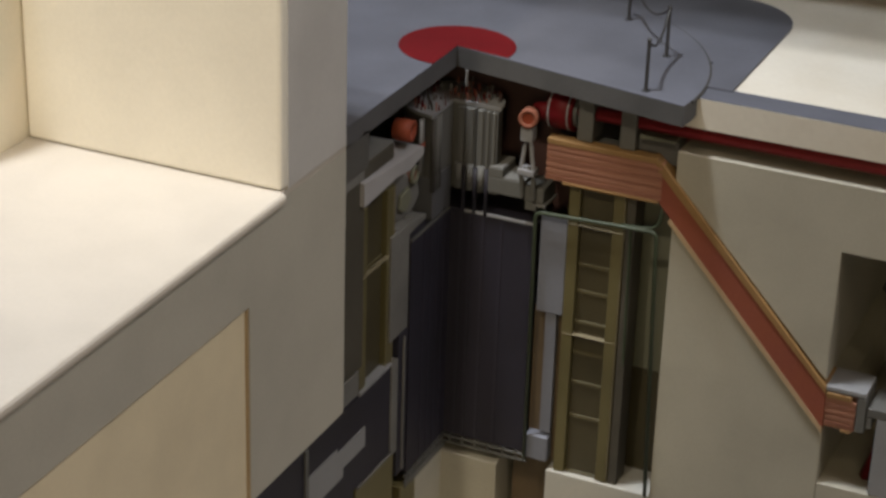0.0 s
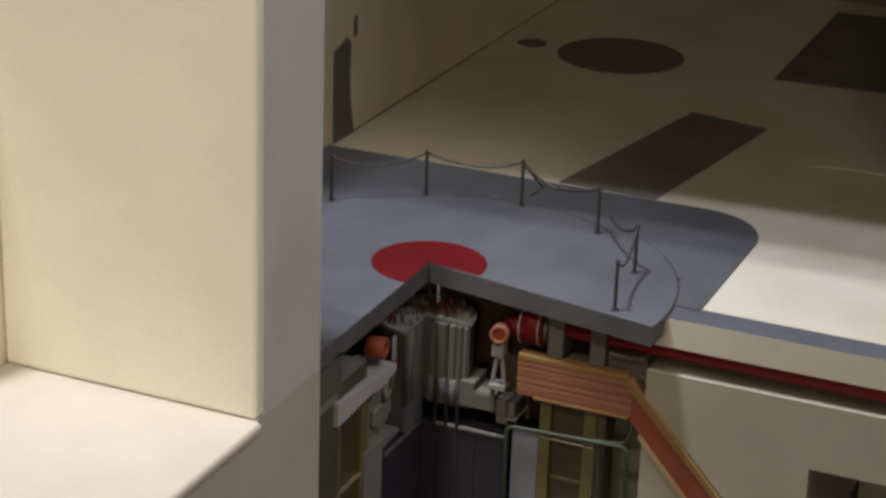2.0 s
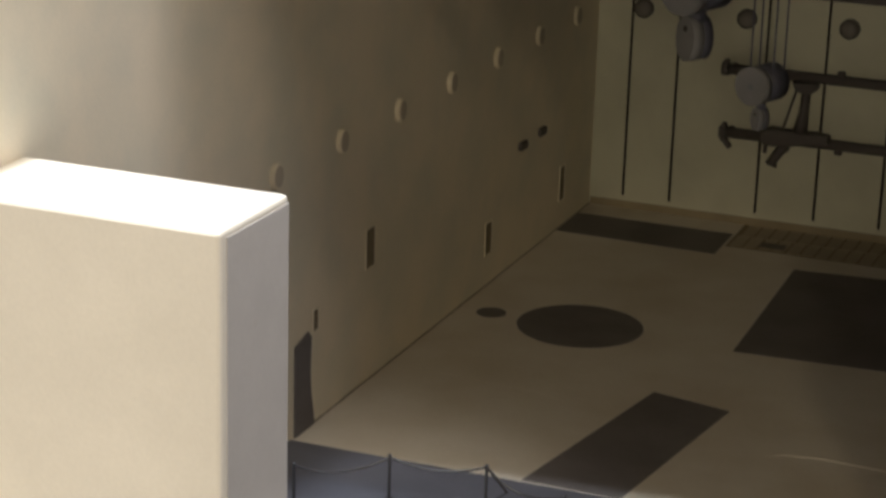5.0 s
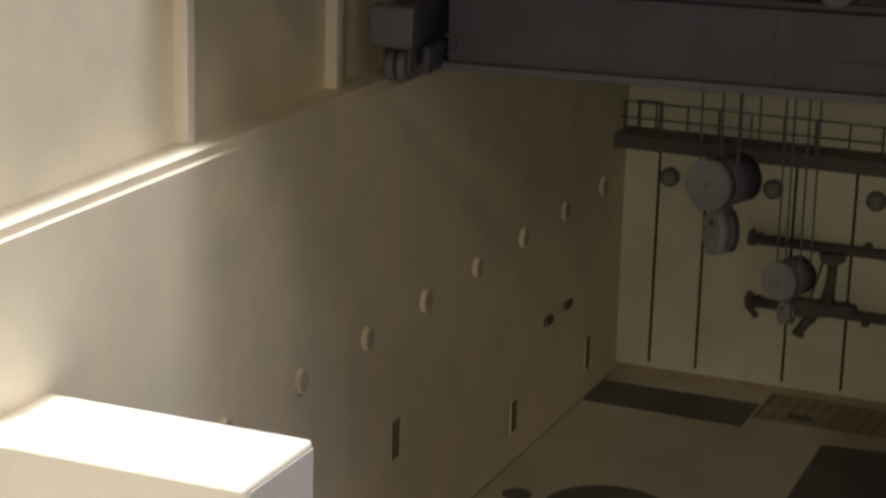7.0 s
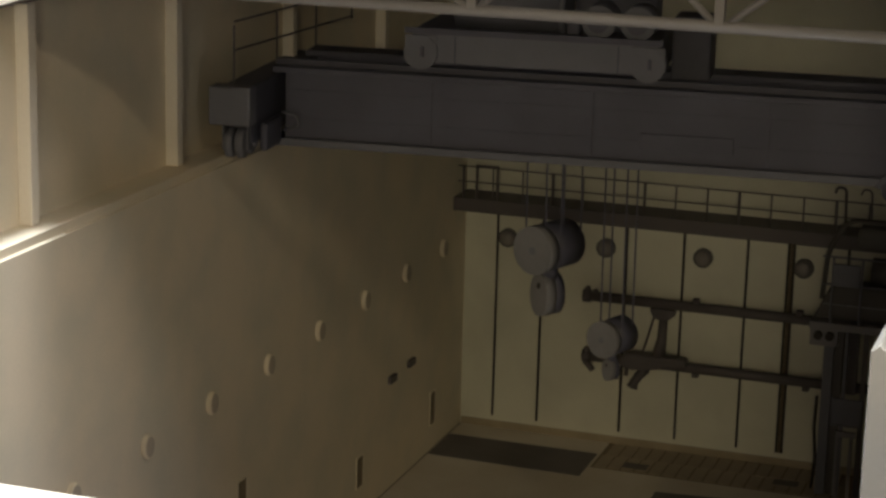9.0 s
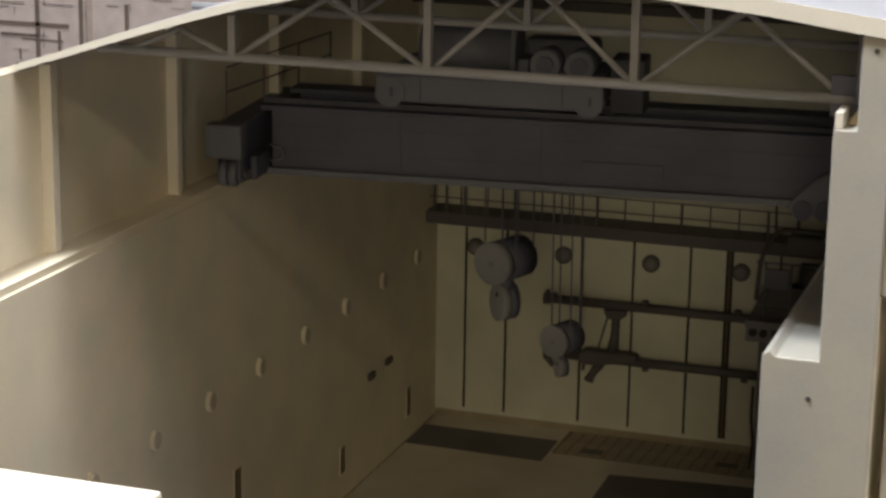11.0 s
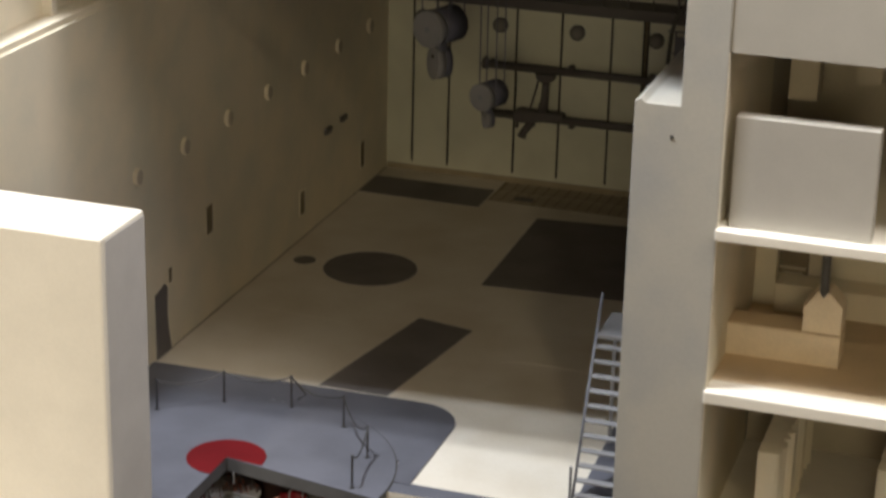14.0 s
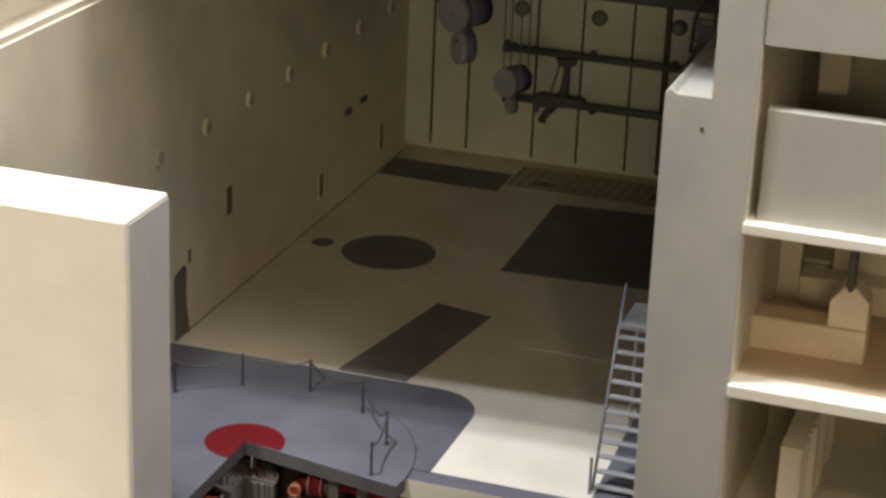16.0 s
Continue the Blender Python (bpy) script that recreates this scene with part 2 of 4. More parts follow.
def ring(centre, axis, r, hole, length, seg=28, bm=None):
    """A tube with a bore, its middle at centre, along axis."""
    bm2 = bmesh.new()
    c, d = Vector(centre), Vector(axis).normalized()
    u = d.orthogonal().normalized()
    v = d.cross(u)
    loops = []
    for rad, s in ((r, -0.5), (r, 0.5), (hole, 0.5), (hole, -0.5)):
        loops.append([bm2.verts.new(c + d * length * s + (u * math.cos(2 * math.pi * k / seg) + v * math.sin(2 * math.pi * k / seg)) * rad) for k in range(seg)])
    for a in range(4):
        q, w = loops[a], loops[(a + 1) % 4]
        for k in range(seg):
            bm2.faces.new((q[k], q[(k + 1) % seg], w[(k + 1) % seg], w[k]))
    return join(bm, bm2)

# ---- gallery round the model ----
solid("floor_gallery", box(-45, 55, -50, 45, -10.4, -10), GALLERY_FLOOR, "dark gallery floor under the display", "floor", kind="structure")
solid("ceiling_gallery", box(-45, 55, -50, 45, 27, 27.5), GALLERY, "pale gallery ceiling", "ceiling", kind="structure")
solid("wall_gallery_north", box(-45, 55, 40.02, 40.5, -10, 27), GALLERY, "plain gallery wall behind the model", "wall", kind="structure")
solid("wall_gallery_south", box(-45, 55, -50, -49.5, -10, 27), GALLERY, "plain gallery wall", "wall", kind="structure")
solid("wall_gallery_west", box(-45, -44.5, -49.5, 44.5, -10, 27), GALLERY, "plain gallery wall", "wall", kind="structure")
solid("wall_gallery_east", box(54.5, 55, -49.5, 44.5, -10, 27), GALLERY, "plain gallery wall", "wall", kind="structure")

solid("plinth", box(-0.8, 11.6, -7.05, 11.35, -10, -4.61, bevel=0.05), MIDGREY, "plain dark plinth under the model", "plinth", kind="structure")
solid("plinth_core", prism([(-0.74, -7.0), (1.3, -7.0), (1.3, 2.31), (11.45, 2.31), (11.45, 11.3), (-0.74, 11.3)], "z", -4.61, -2.62), MIDGREY, "plain dark core under the hall", "plinth", kind="structure")
solid("plinth_core", prism([(-0.74, 2.31), (11.45, 2.31), (11.45, 11.3), (-0.74, 11.3)], "z", -2.62, -0.305), MIDGREY, "plain dark core under the hall", "plinth", kind="structure")

# ---- hall: floor, walls ----
YC, XC, XR = -0.27, 2.05, 6.72
AX, AY = 2.04, -0.17
solid("floor", prism([(0, 11), (0, -2.165), (1.25, -2.165), (1.25, 0.5), (3.96, 0.5), (3.96, YC), (XR, YC), (XR, 11)], "z", -0.24, 0), FLOOR,
      "cream floor of the model hall, with fine cracks", "floor", kind="structure")
arc = [(4.28 - 0.6 + 0.6 * math.cos(a), 2.16 - 0.6 + 0.6 * math.sin(a)) for a in [radians(k * 9) for k in range(11)]]
solid("floor_paint", prism([(0.004, 2.10), (0.004, -2.165), (1.25, -2.165), (1.25, 0.5), (3.96, 0.5), (3.96, -0.04), (4.28, -0.04)] + arc, "z", 0.002, 0.02), BLUE,
      "blue-grey floor area with a rounded corner", "floor", kind="structure")
solid("pavement", prism([(3.98, YC + 0.004), (XR, YC + 0.004), (XR, 5.0), (6.02, 5.0), (6.18, 0.0), (3.98, 0.0)], "z", 0.0, 0.008), BLUE, "narrow blue-grey strip along the floor edges", "floor", kind="structure")

wl = [(0, -0.3), (0, 4.96), (-0.008, 4.968), (-0.03, 4.97), (-0.035, 5.045), (-0.043, 5.05), (-0.33, 5.05), (-0.33, 6.87), (-0.75, 6.73), (-0.75, -0.3)]
solid("wall_west", prism(wl, "y", -2.92, 11.0), CREAM, "tall cream wall with a ledge for the crane rail", "wall", kind="structure")
# Out of view the wall steps down so lamps reach the room floor
solid("wall_west_step", prism([(-3.65, -0.3), (-2.922, -0.3), (-2.922, 3.76), (-3.14, 3.76), (-3.14, 2.6), (-3.65, 1.1)], "x", -0.75, 0.0), CREAM, "end of the cream wall, stepped down to let lamplight past", "wall", kind="structure")
solid("wall_west_foot", box(-0.75, 0.0, -7.0, -3.652, -0.3, -0.09), CREAM, "unseen foot of the cream wall, kept low for the lamplight", "wall", kind="structure")
solid("wall_north", prism([(-0.62, -0.3), (7.66, -0.3), (7.66, 7.66), (6.62, 7.79), (4.8, 7.95), (3.4, 7.89), (1.95, 7.57), (0.9, 7.26), (-0.62, 6.76)], "y", 11.0, 11.3), END_CREAM, "cream end wall of the hall", "wall", kind="structure")
wr = [(XR, -0.24), (7.66, -0.24), (7.66, 7.67), (7.39, 7.70), (7.39, 6.92), (7.2, 6.92), (7.2, 4.95), (6.84, 4.95), (6.78, 5.0), (XR, 4.95)]
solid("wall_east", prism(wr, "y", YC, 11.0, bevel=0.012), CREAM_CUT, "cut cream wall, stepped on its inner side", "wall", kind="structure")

solid("wall_exterior", box(7.66, 7.672, YC, 11.0, 6.802, 7.66), CREAM, "cream outer face of the hall wall above the annex roof", "wall", kind="structure")
solid("trim", box(0.0, 0.007, 2.2, 11.0, 0.0, 0.009), SLOT, "dark joint between wall and floor", "trim", kind="structure")
# The brown stands for the shadow along the end wall's foot
solid("trim", box(0.012, XR, 10.985, 11.0, 0.0, 0.10), SKIRT, "low skirting at the end wall, browned for the shadow there", "trim", kind="structure")
for pts in ([(4.06, 3.66), (4.28, 3.83), (4.57, 3.88), (4.88, 3.88), (5.19, 3.87), (5.54, 3.84), (6.2, 3.8)], [(0.17, 4.32), (0.65, 4.40), (1.18, 4.35), (1.69, 4.32), (2.37, 4.04)]):
    solid("floor_ripple", tube([(x, y, -0.0065) for x, y in pts], [0.004] + [0.018 if pts[0][0] > 1 else 0.0105] * (len(pts) - 2) + [0.004], 8), FLOOR, "raised ripple in the floor sheet", "floor", kind="structure", smooth=True)

# roof
rx = [(-0.75, 6.74), (-0.3, 6.89), (0.9, 7.28), (1.5, 7.46), (1.95, 7.59), (3.4, 7.91), (4.8, 7.97), (5.78, 7.89), (6.62, 7.81), (7.38, 7.71), (7.88, 7.65)]
roof_poly = rx + [(x, z + 0.06 + 0.012 * max(x, 0)) for x, z in reversed(rx)]
solid("roof", prism(roof_poly, "y", YC - 0.02, 11.3), ROOF, "thin pale arched roof sheet, cut at its front", "roof", kind="structure")
solid("trim", prism(roof_poly, "y", YC - 0.03, YC - 0.0205), BLOCK, "cream front edge of the arched roof sheet", "trim", kind="structure")

# ---- front block beside the cut ----
BX, BN, BF, BT, BFL = 2.058, -3.139, -2.165, 3.772, -0.085
block = thing("front_block", (1, -2.6, BFL), "tall cream wall block with a bright flat top", "wall block", kind="structure")
part("block_body", box(0.004, BX, BN, BF, BFL + 0.002, BT, bevel=0.03), BLOCK, block)
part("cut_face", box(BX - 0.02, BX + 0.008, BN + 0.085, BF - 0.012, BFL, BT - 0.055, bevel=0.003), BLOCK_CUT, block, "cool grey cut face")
part("plug", tube([(BX, -2.64, 3.02), (BX + 0.012, -2.64, 3.02)], 0.032, 10), BLOCK_CUT, block, "small filled screw hole")
base = thing("front_base", (1, -4.5, -2.3), "cut base slab with a room floor and an open bay below", "wall block", kind="structure")
part("room_floor", prism([(0.004, -0.1305), (0.004, BFL), (BX + 0.012, BFL), (BX + 0.028, BFL - 0.007), (BX + 0.040, BFL - 0.024), (BX + 0.045, BFL - 0.045), (BX + 0.045, -0.15), (BX + 0.003, -0.15), (BX + 0.003, -0.1305)], "y", -7.0, BN - 0.004), SLAB, base, "white slab with a worn rounded edge, brightly lit on top")
part("block_bed", box(0.004, BX, BN - 0.0035, BF, -0.13, BFL), SLAB, base)
part("floor_edge", box(0.004, BX + 0.002, -7.0, BF, -0.75, -0.131), CUT_GREY, base, "grey cut edge of the floor")
part("base_wall", box(0.004, BX, -3.6, BF, -2.3, -0.752), CUT_GREY, base)
part("bay_back", box(0.004, BX - 0.03, -7.0, -3.612, -4.6, -0.752), BAY, base, "cream back of the open bay")
part("bay_joint", box(BX - 0.06, BX - 0.006, -3.612, -3.602, -4.6, -0.70), RAW_BOARD, base, "brown joint beside the bay")

# ---- cut section under the hall floor, east of the reactor ----
WL, PX = 3.96, 5.31
sec = thing("section_wall", (5.5, YC, -4.6), "cut cream wall under the hall floor with a sloping duct", "wall", kind="structure")
up = [(WL, -0.46), (7.66, -0.46), (7.66, -1.02), (PX, -1.02), (PX, -2.13), (3.96, -0.70)]
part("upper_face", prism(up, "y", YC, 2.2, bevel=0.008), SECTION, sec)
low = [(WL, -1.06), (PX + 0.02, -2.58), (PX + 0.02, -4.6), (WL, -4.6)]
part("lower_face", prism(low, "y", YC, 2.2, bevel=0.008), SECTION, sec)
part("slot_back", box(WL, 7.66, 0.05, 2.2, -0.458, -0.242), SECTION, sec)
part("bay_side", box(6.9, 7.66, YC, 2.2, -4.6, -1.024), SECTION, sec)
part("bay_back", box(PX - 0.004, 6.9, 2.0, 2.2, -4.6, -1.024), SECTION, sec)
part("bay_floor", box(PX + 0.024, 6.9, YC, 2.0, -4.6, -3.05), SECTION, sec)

duct = thing("sloping_duct", (4.6, YC, -2.2), "sloping terracotta duct set into the cut wall", "duct")
d0, d1, d2, d3 = (3.87, -0.60), (5.325, -2.175), (5.325, -2.585), (3.93, -1.055)
part("duct_body", prism([(3.85, -0.655), (5.325, -2.225), (5.325, -2.53), (3.95, -1.02), (3.85, -0.91)], "y", YC - 0.022, 0.05), TERRA, duct)
part("upper_edging", prism([(3.78, -0.535), d0, d1, (5.325, -2.225), (3.83, -0.645)], "y", YC - 0.032, 0.05), OCHRE, duct, "ochre edging board")
part("lower_edging", prism([(3.95, -1.02), (5.325, -2.53), d2, d3], "y", YC - 0.026, 0.05), EDGING, duct, "pale edging board")


def layered_block(x0, x1, z0, z1, n, y0, y1, label):
    """A stack of thin boards between two ochre covers."""
    t = thing("layered_block", ((x0 + x1) / 2, y0, z0), label, "layered block")
    part("cover", box(x0, x1 - 0.04, y0 - 0.008, min(y0 + 0.10, y1), z1 - 0.035, z1 + 0.012, bevel=0.006), OCHRE, t, "ochre top board")
    if y1 - y0 > 0.5:
        part("top_liner", box(x0 + 0.02, x1 - 0.06, y0 + 0.102, y1, z1 - 0.03, z1 - 0.012), MIDGREY, t, "dark liner behind the top board")
    part("cover", box(x0 + 0.14, x1 - 0.02, y0 - 0.004, y1, z0 - 0.012, z0 + 0.014, bevel=0.008), OCHRE, t, "ochre bottom board")
    h = (z1 - z0 - 0.046) / n
    for i in range(n):
        s = 0.004 * ((i * 37) % 5 - 2) / 2
        part("board", box(x0 + s, x1, y0 - 0.004 * (i % 2), y1, z0 + 0.015 + i * h + 0.0012, z0 + 0.015 + (i + 1) * h - 0.0012), BOARD_DARK if i % 3 == 1 else BOARD_EDGE, t)
    return t


layered_block(2.90, 3.86, -0.905, -0.55, 13, YC - 0.03, 0.7, "stack of thin terracotta boards between ochre covers")
layered_block(5.326, 5.57, -2.53, -2.225, 10, YC - 0.01, 0.05, "short stack of terracotta boards at the duct's foot")

sill = thing("bay_sill", (5.5, -0.1, -2.51), "light grey sill plate in the dark bay", "sill")
part("plate", box(5.32, 5.64, YC - 0.01, 0.06, -2.203, -2.16, bevel=0.008), LIGHT, sill)
part("post", box(5.575, 5.65, YC - 0.01, 0.04, -2.51, -2.206, bevel=0.008), GREY, sill)
gbeam = thing("grey_support", (5.85, -0.1, -3.05), "grey steel support frame in the lower bay", "support")
part("beam", box(5.655, 6.4, YC, 0.1, -2.36, -2.28, bevel=0.01), GREY, gbeam)
part("post", box(5.74, 5.94, YC, -0.05, -3.045, -2.36, bevel=0.01), LIGHT, gbeam)
part("web", box(5.66, 5.70, YC, 0.0, -2.46, -2.365), GREY, gbeam)
drop = thing("red_drop_pipe", (5.7, 0.0, -3.05), "dark red pipe dropping through the lower bay", "pipe")
part("pipe", tube([(5.84, 0.0, -2.37), (5.76, 0.0, -2.7), (5.66, 0.0, -3.05)], 0.05), RED, drop, smooth=True)

# pipe in the slot
main = thing("red_main_pipe", (5, -0.14, -0.46), "long red pipe lying in the slot under the floor edge", "pipe")
part("pipe", tube([(3.05, -0.17, -0.315), (7.3, -0.17, -0.315)], 0.058, 16), PIPE_RED, main, smooth=True)
part("saddle", box(3.64, 3.93, -0.26, -0.09, -0.415, -0.385, bevel=0.006), SAGE, main, "dull sage saddle")
solid("slot_plate", prism([(3.62, -0.42), (3.945, -0.42), (3.945, -0.62), (3.88, -0.60), (3.79, -0.53), (3.62, -0.53)], "y", -0.2, 0.0), MIDGREY, "dark plate behind the stack, under the red pipe", "plate")
part("saddle", box(6.2, 6.35, -0.25, -0.09, -0.458, -0.372, bevel=0.006), LIGHT, main, "grey saddle")

# ---- annex on the east: cut rooms on shelves ----
AN0, AN1, ANB = 7.66, 11.5, 4.0
annex = thing("annex", (9.4, YC, -0.3), "cream annex cut open, with rooms on three levels", "building section", kind="structure")
part("roof_slab", box(AN0 + 0.002, AN1, YC, 11.2, 6.72, 6.80, bevel=0.006), ROOF, annex, "pale blue-grey flat roof slab")
part("roof_joint", box(7.673, 7.695, YC + 0.02, 11.0, 6.802, 6.822), MIDGREY, annex, "dark joint along the hall wall")
part("panel_joint", box(AN0 + 0.002, AN0 + 0.03, YC + 0.03, YC + 0.3, 5.57, 6.716), SECTION, annex, "dull joint beside the panel")
part("upper_panel", box(AN0 + 0.022, AN1, YC + 0.02, YC + 0.3, 5.56, 6.718), ANNEX, annex)
# These room surfaces take the cream with the shade put into it
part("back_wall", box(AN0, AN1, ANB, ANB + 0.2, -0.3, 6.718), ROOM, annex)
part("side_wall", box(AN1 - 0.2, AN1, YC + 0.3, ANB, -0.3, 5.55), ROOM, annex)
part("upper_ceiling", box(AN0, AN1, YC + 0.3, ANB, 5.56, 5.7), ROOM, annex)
for z0, z1 in ((3.56, 3.69), (1.72, 1.87), (-0.3, -0.1)):
    part("shelf_floor", box(AN0 - 0.012, AN1, YC - 0.06, ANB, z0, z1, bevel=0.02), BLOCK, annex)
# Sheet added to colour the shaded part of the room floor
part("shaded_floor_sheet", box(AN0 + 0.012, AN1 - 0.2, 0.02, 2.64, 1.871, 1.876), SHADE_TAN, annex, "tan sheet standing for the shaded floor of the middle room")
part("room_lining", box(7.661, 7.668, YC + 0.004, 2.64, -0.1, 5.555), CREAM, annex, "cream side wall of the rooms")
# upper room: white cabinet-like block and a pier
# Piers in the same shade-darkened cream
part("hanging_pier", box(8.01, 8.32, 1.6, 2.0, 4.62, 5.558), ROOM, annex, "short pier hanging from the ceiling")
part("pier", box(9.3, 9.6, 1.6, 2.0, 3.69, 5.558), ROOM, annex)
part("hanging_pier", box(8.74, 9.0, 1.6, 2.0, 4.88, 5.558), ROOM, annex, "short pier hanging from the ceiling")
cab = thing("white_block", (8.4, 0.3, 3.69), "plain white block standing in the upper room", "block")
part("block_body", box(7.763, 9.23, -0.18, 0.02, 3.692, 4.885, bevel=0.012), ANNEX, cab)
# lower fittings
part("partition", box(8.205, 8.42, 0.2, 2.6, -0.1, 1.02, bevel=0.006), CREAM, annex)
teeth = [(8.44, 0.2), (8.44, 2.6)] + [(8.495 + 0.034 * ((k * 7) % 5 - 2) / 2 - 0.03 * (k % 2), 2.6 - 0.08 * k) for k in range(31)]
part("partition_edge", prism([(x - 0.018, y) for x, y in teeth], "z", -0.1, 1.015), CREAM, annex, "rough cut edge of the partition")
part("partition", box(9.5, 9.75, 0.2, 2.6, -0.1, 1.02, bevel=0.006), CREAM, annex)
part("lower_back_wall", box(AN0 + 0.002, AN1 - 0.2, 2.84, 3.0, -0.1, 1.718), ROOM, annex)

crate = thing("low_crate", (8.3, 0.95, 1.87), "long low cream crate in the middle room", "crate")
part("crate_front", box(7.67, 8.91, 0.77, 0.81, 1.877, 2.235), TAN, crate)
part("crate_end", box(8.87, 8.91, 0.812, 1.15, 1.877, 2.235), TAN, crate)
# The crate's tan, darkened for the shade on top
part("crate_top", box(7.67, 8.915, 0.765, 1.155, 2.237, 2.26, bevel=0.006), SHADE_TAN, crate, "lid board, darkened to tan for its shade")
part("crate_back", box(7.67, 8.868, 1.11, 1.15, 1.877, 2.235), TAN, crate)
house = thing("hood", (8.70, 0.9, 2.26), "small cream hood with a pitched top on the crate", "hood")
part("hood_body", prism([(8.485, 2.262), (8.91, 2.262), (8.91, 2.58), (8.76, 2.74), (8.62, 2.74), (8.485, 2.55)], "y", 0.77, 1.10, bevel=0.008), TAN, house)
part("chimney_pipe", tube([(8.69, 0.80, 2.68), (8.69, 0.80, 2.74), (8.685, 0.82, 3.558)], [0.03, 0.05, 0.05], 12), GREY, house, "grey round stack up to the ceiling")
part("pier", box(7.67, 7.92, 2.4, 2.63, 1.877, 3.558), CREAM, annex)
part("ledge_back", box(7.945, AN1 - 0.2, 2.23, 2.64, 1.877, 2.22, bevel=0.008), CREAM, annex)
part("room_back_wall", box(AN0 + 0.002, AN1 - 0.2, 2.65, 2.8, 1.877, 3.558), CREAM, annex)
vent = thing("wall_box", (8.1, 2.6, 2.22), "shallow brownish box with a slat on the room's back ledge", "box")
part("box_body", box(7.89, 8.26, 2.60, 2.648, 2.222, 2.50, bevel=0.006), NICHE, vent)
part("slat", box(7.93, 8.24, 2.55, 2.60, 2.29, 2.335, bevel=0.006), ROOM, vent)
part("slat", box(7.98, 8.20, 2.55, 2.60, 2.235, 2.262, bevel=0.006), ROOM, vent)

# screws in the cut wall
for x, z in ((7.13, 4.61), (7.51, 7.58), (7.13, 0.29)):
    sc = thing("screw_head", (x, YC, z), "small dark countersunk screw head in the cut wall", "screw", "screws in the cut wall")
    hd = part("head", tube([(x, YC + 0.02, z), (x, YC - 0.008, z)], 0.023, 10), BLACK, sc)
    part("socket", tube([(x, YC - 0.008, z), (x, YC - 0.012, z)], 0.011, 6), MIDGREY, hd)

# ---- hall fittings on the walls ----
# Paint paler than the wall stands for the light the pilasters catch
for y in (0.18, 2.87, 5.62, 8.38):
    solid("pilaster", box(-0.329, -0.205, y, y + 0.12, 5.052, 6.885, bevel=0.005), BLOCK, "narrow cream pilaster above the crane ledge", "pilaster", "pilasters on the west wall", "structure")


def wall_plate(y, z):
    t = thing("round_plate", (0, y, z - 0.118), "round cream cover plate with a duller face on the wall", "cover plate", "row of round plates on the west wall")
    ring = lambda r: [(y + 0.83 * r * math.cos(a), z + r * math.sin(a)) for a in [2 * math.pi * k / 24 for k in range(24)]]
    part("rim", prism(ring(0.118), "x", 0.0, 0.05, bevel=0.006), CREAM, t)
    part("face", prism(ring(0.098), "x", 0.05, 0.054), DULL_FACE, t, "duller flat face")


for i in range(8):
    wall_plate(0.37 + 1.385 * i, 2.655)


def wall_slot(name, y0, y1, z0, z1, label, cat, mat=NICHE):
    t = thing(name, (0, (y0 + y1) / 2, z0), label, cat, "openings in the west wall")
    part("frame", box(0.001, 0.012, y0 - 0.012, y0, z0 - 0.012, z1 + 0.012, bm=box(0.001, 0.012, y1, y1 + 0.012, z0 - 0.012, z1 + 0.012, bm=box(0.001, 0.012, y0, y1, z1, z1 + 0.012, bm=box(0.001, 0.012, y0, y1, z0 - 0.012, z0)))), CREAM, t)
    # Flat dark pane in place of a recess and the shade in it
    part("pane", box(0.001, 0.005, y0, y1, z0, z1), mat, t)
    # Dark strip painted for the shadow inside the jamb
    part("jamb_shadow", box(0.005, 0.010, y0, y0 + 0.04, z0, z1), SLOT, t, "dark strip for the shadow inside the jamb")


wall_slot("wall_slot", 3.78, 3.98, 1.20, 1.60, "tall dark slot in a cream frame", "slot")
wall_slot("wall_slot", 7.13, 7.32, 0.38, 0.75, "tall dark slot in a cream frame", "slot")
wall_slot("wall_slot", 9.72, 9.90, 0.36, 0.79, "tall dark slot in a cream frame", "slot")
wall_slot("small_switch_plate", 2.58, 2.68, 0.94, 1.14, "small dark plate above the doorway", "plate")
for y, z in ((8.05, 1.40), (8.72, 1.42)):
    solid("dark_bracket", box(0.0, 0.05, y + 0.08, y + 0.30, z - 0.02, z + 0.07, bevel=0.01), BROWN_STEEL, "short dark bracket on the wall", "bracket", "brackets on the west wall")
door = thing("dark_door", (0, 2.33, 0), "narrow dark doorway with a worn edge", "door")
part("leaf", prism([(2.18, 0.004), (2.60, 0.004), (2.53, 0.30), (2.50, 0.55), (2.52, 0.9), (2.46, 0.97), (2.18, 0.90)], "x", 0.001, 0.02), DARK, door)
part("worn_edge", prism([(2.605, 0.004), (2.62, 0.004), (2.545, 0.31), (2.515, 0.56), (2.535, 0.9), (2.525, 0.9), (2.503, 0.55), (2.533, 0.30)], "x", 0.001, 0.012), NICHE, door, "worn dull edge")

# floor patches
solid("floor_hatch", prism([(2.72, 4.83), (3.54, 4.66), (3.19, 2.21), (2.26, 2.21)], "z", 0.0, 0.006), DARK, "long dark hatch painted on the floor", "hatch", kind="structure")
solid("floor_hatch", prism([(3.09, 9.42), (4.5, 9.58), (6.7, 9.75), (6.7, 6.62), (5.2, 6.5), (3.14, 6.35)], "z", 0.0, 0.006), DARK, "large square dark hatch in the floor", "hatch", kind="structure")
solid("floor_hatch", prism([(0.02, 9.64), (0.02, 10.5), (2.06, 10.5), (2.06, 9.6)], "z", 0.0, 0.006), DARK, "dark hatch beside the end wall", "hatch", kind="structure")
solid("round_hatch", disc(1.42, 6.38, 0.0, 0.006, 0.69, 48), DARK, "large round dark hatch in the floor", "hatch", kind="structure")
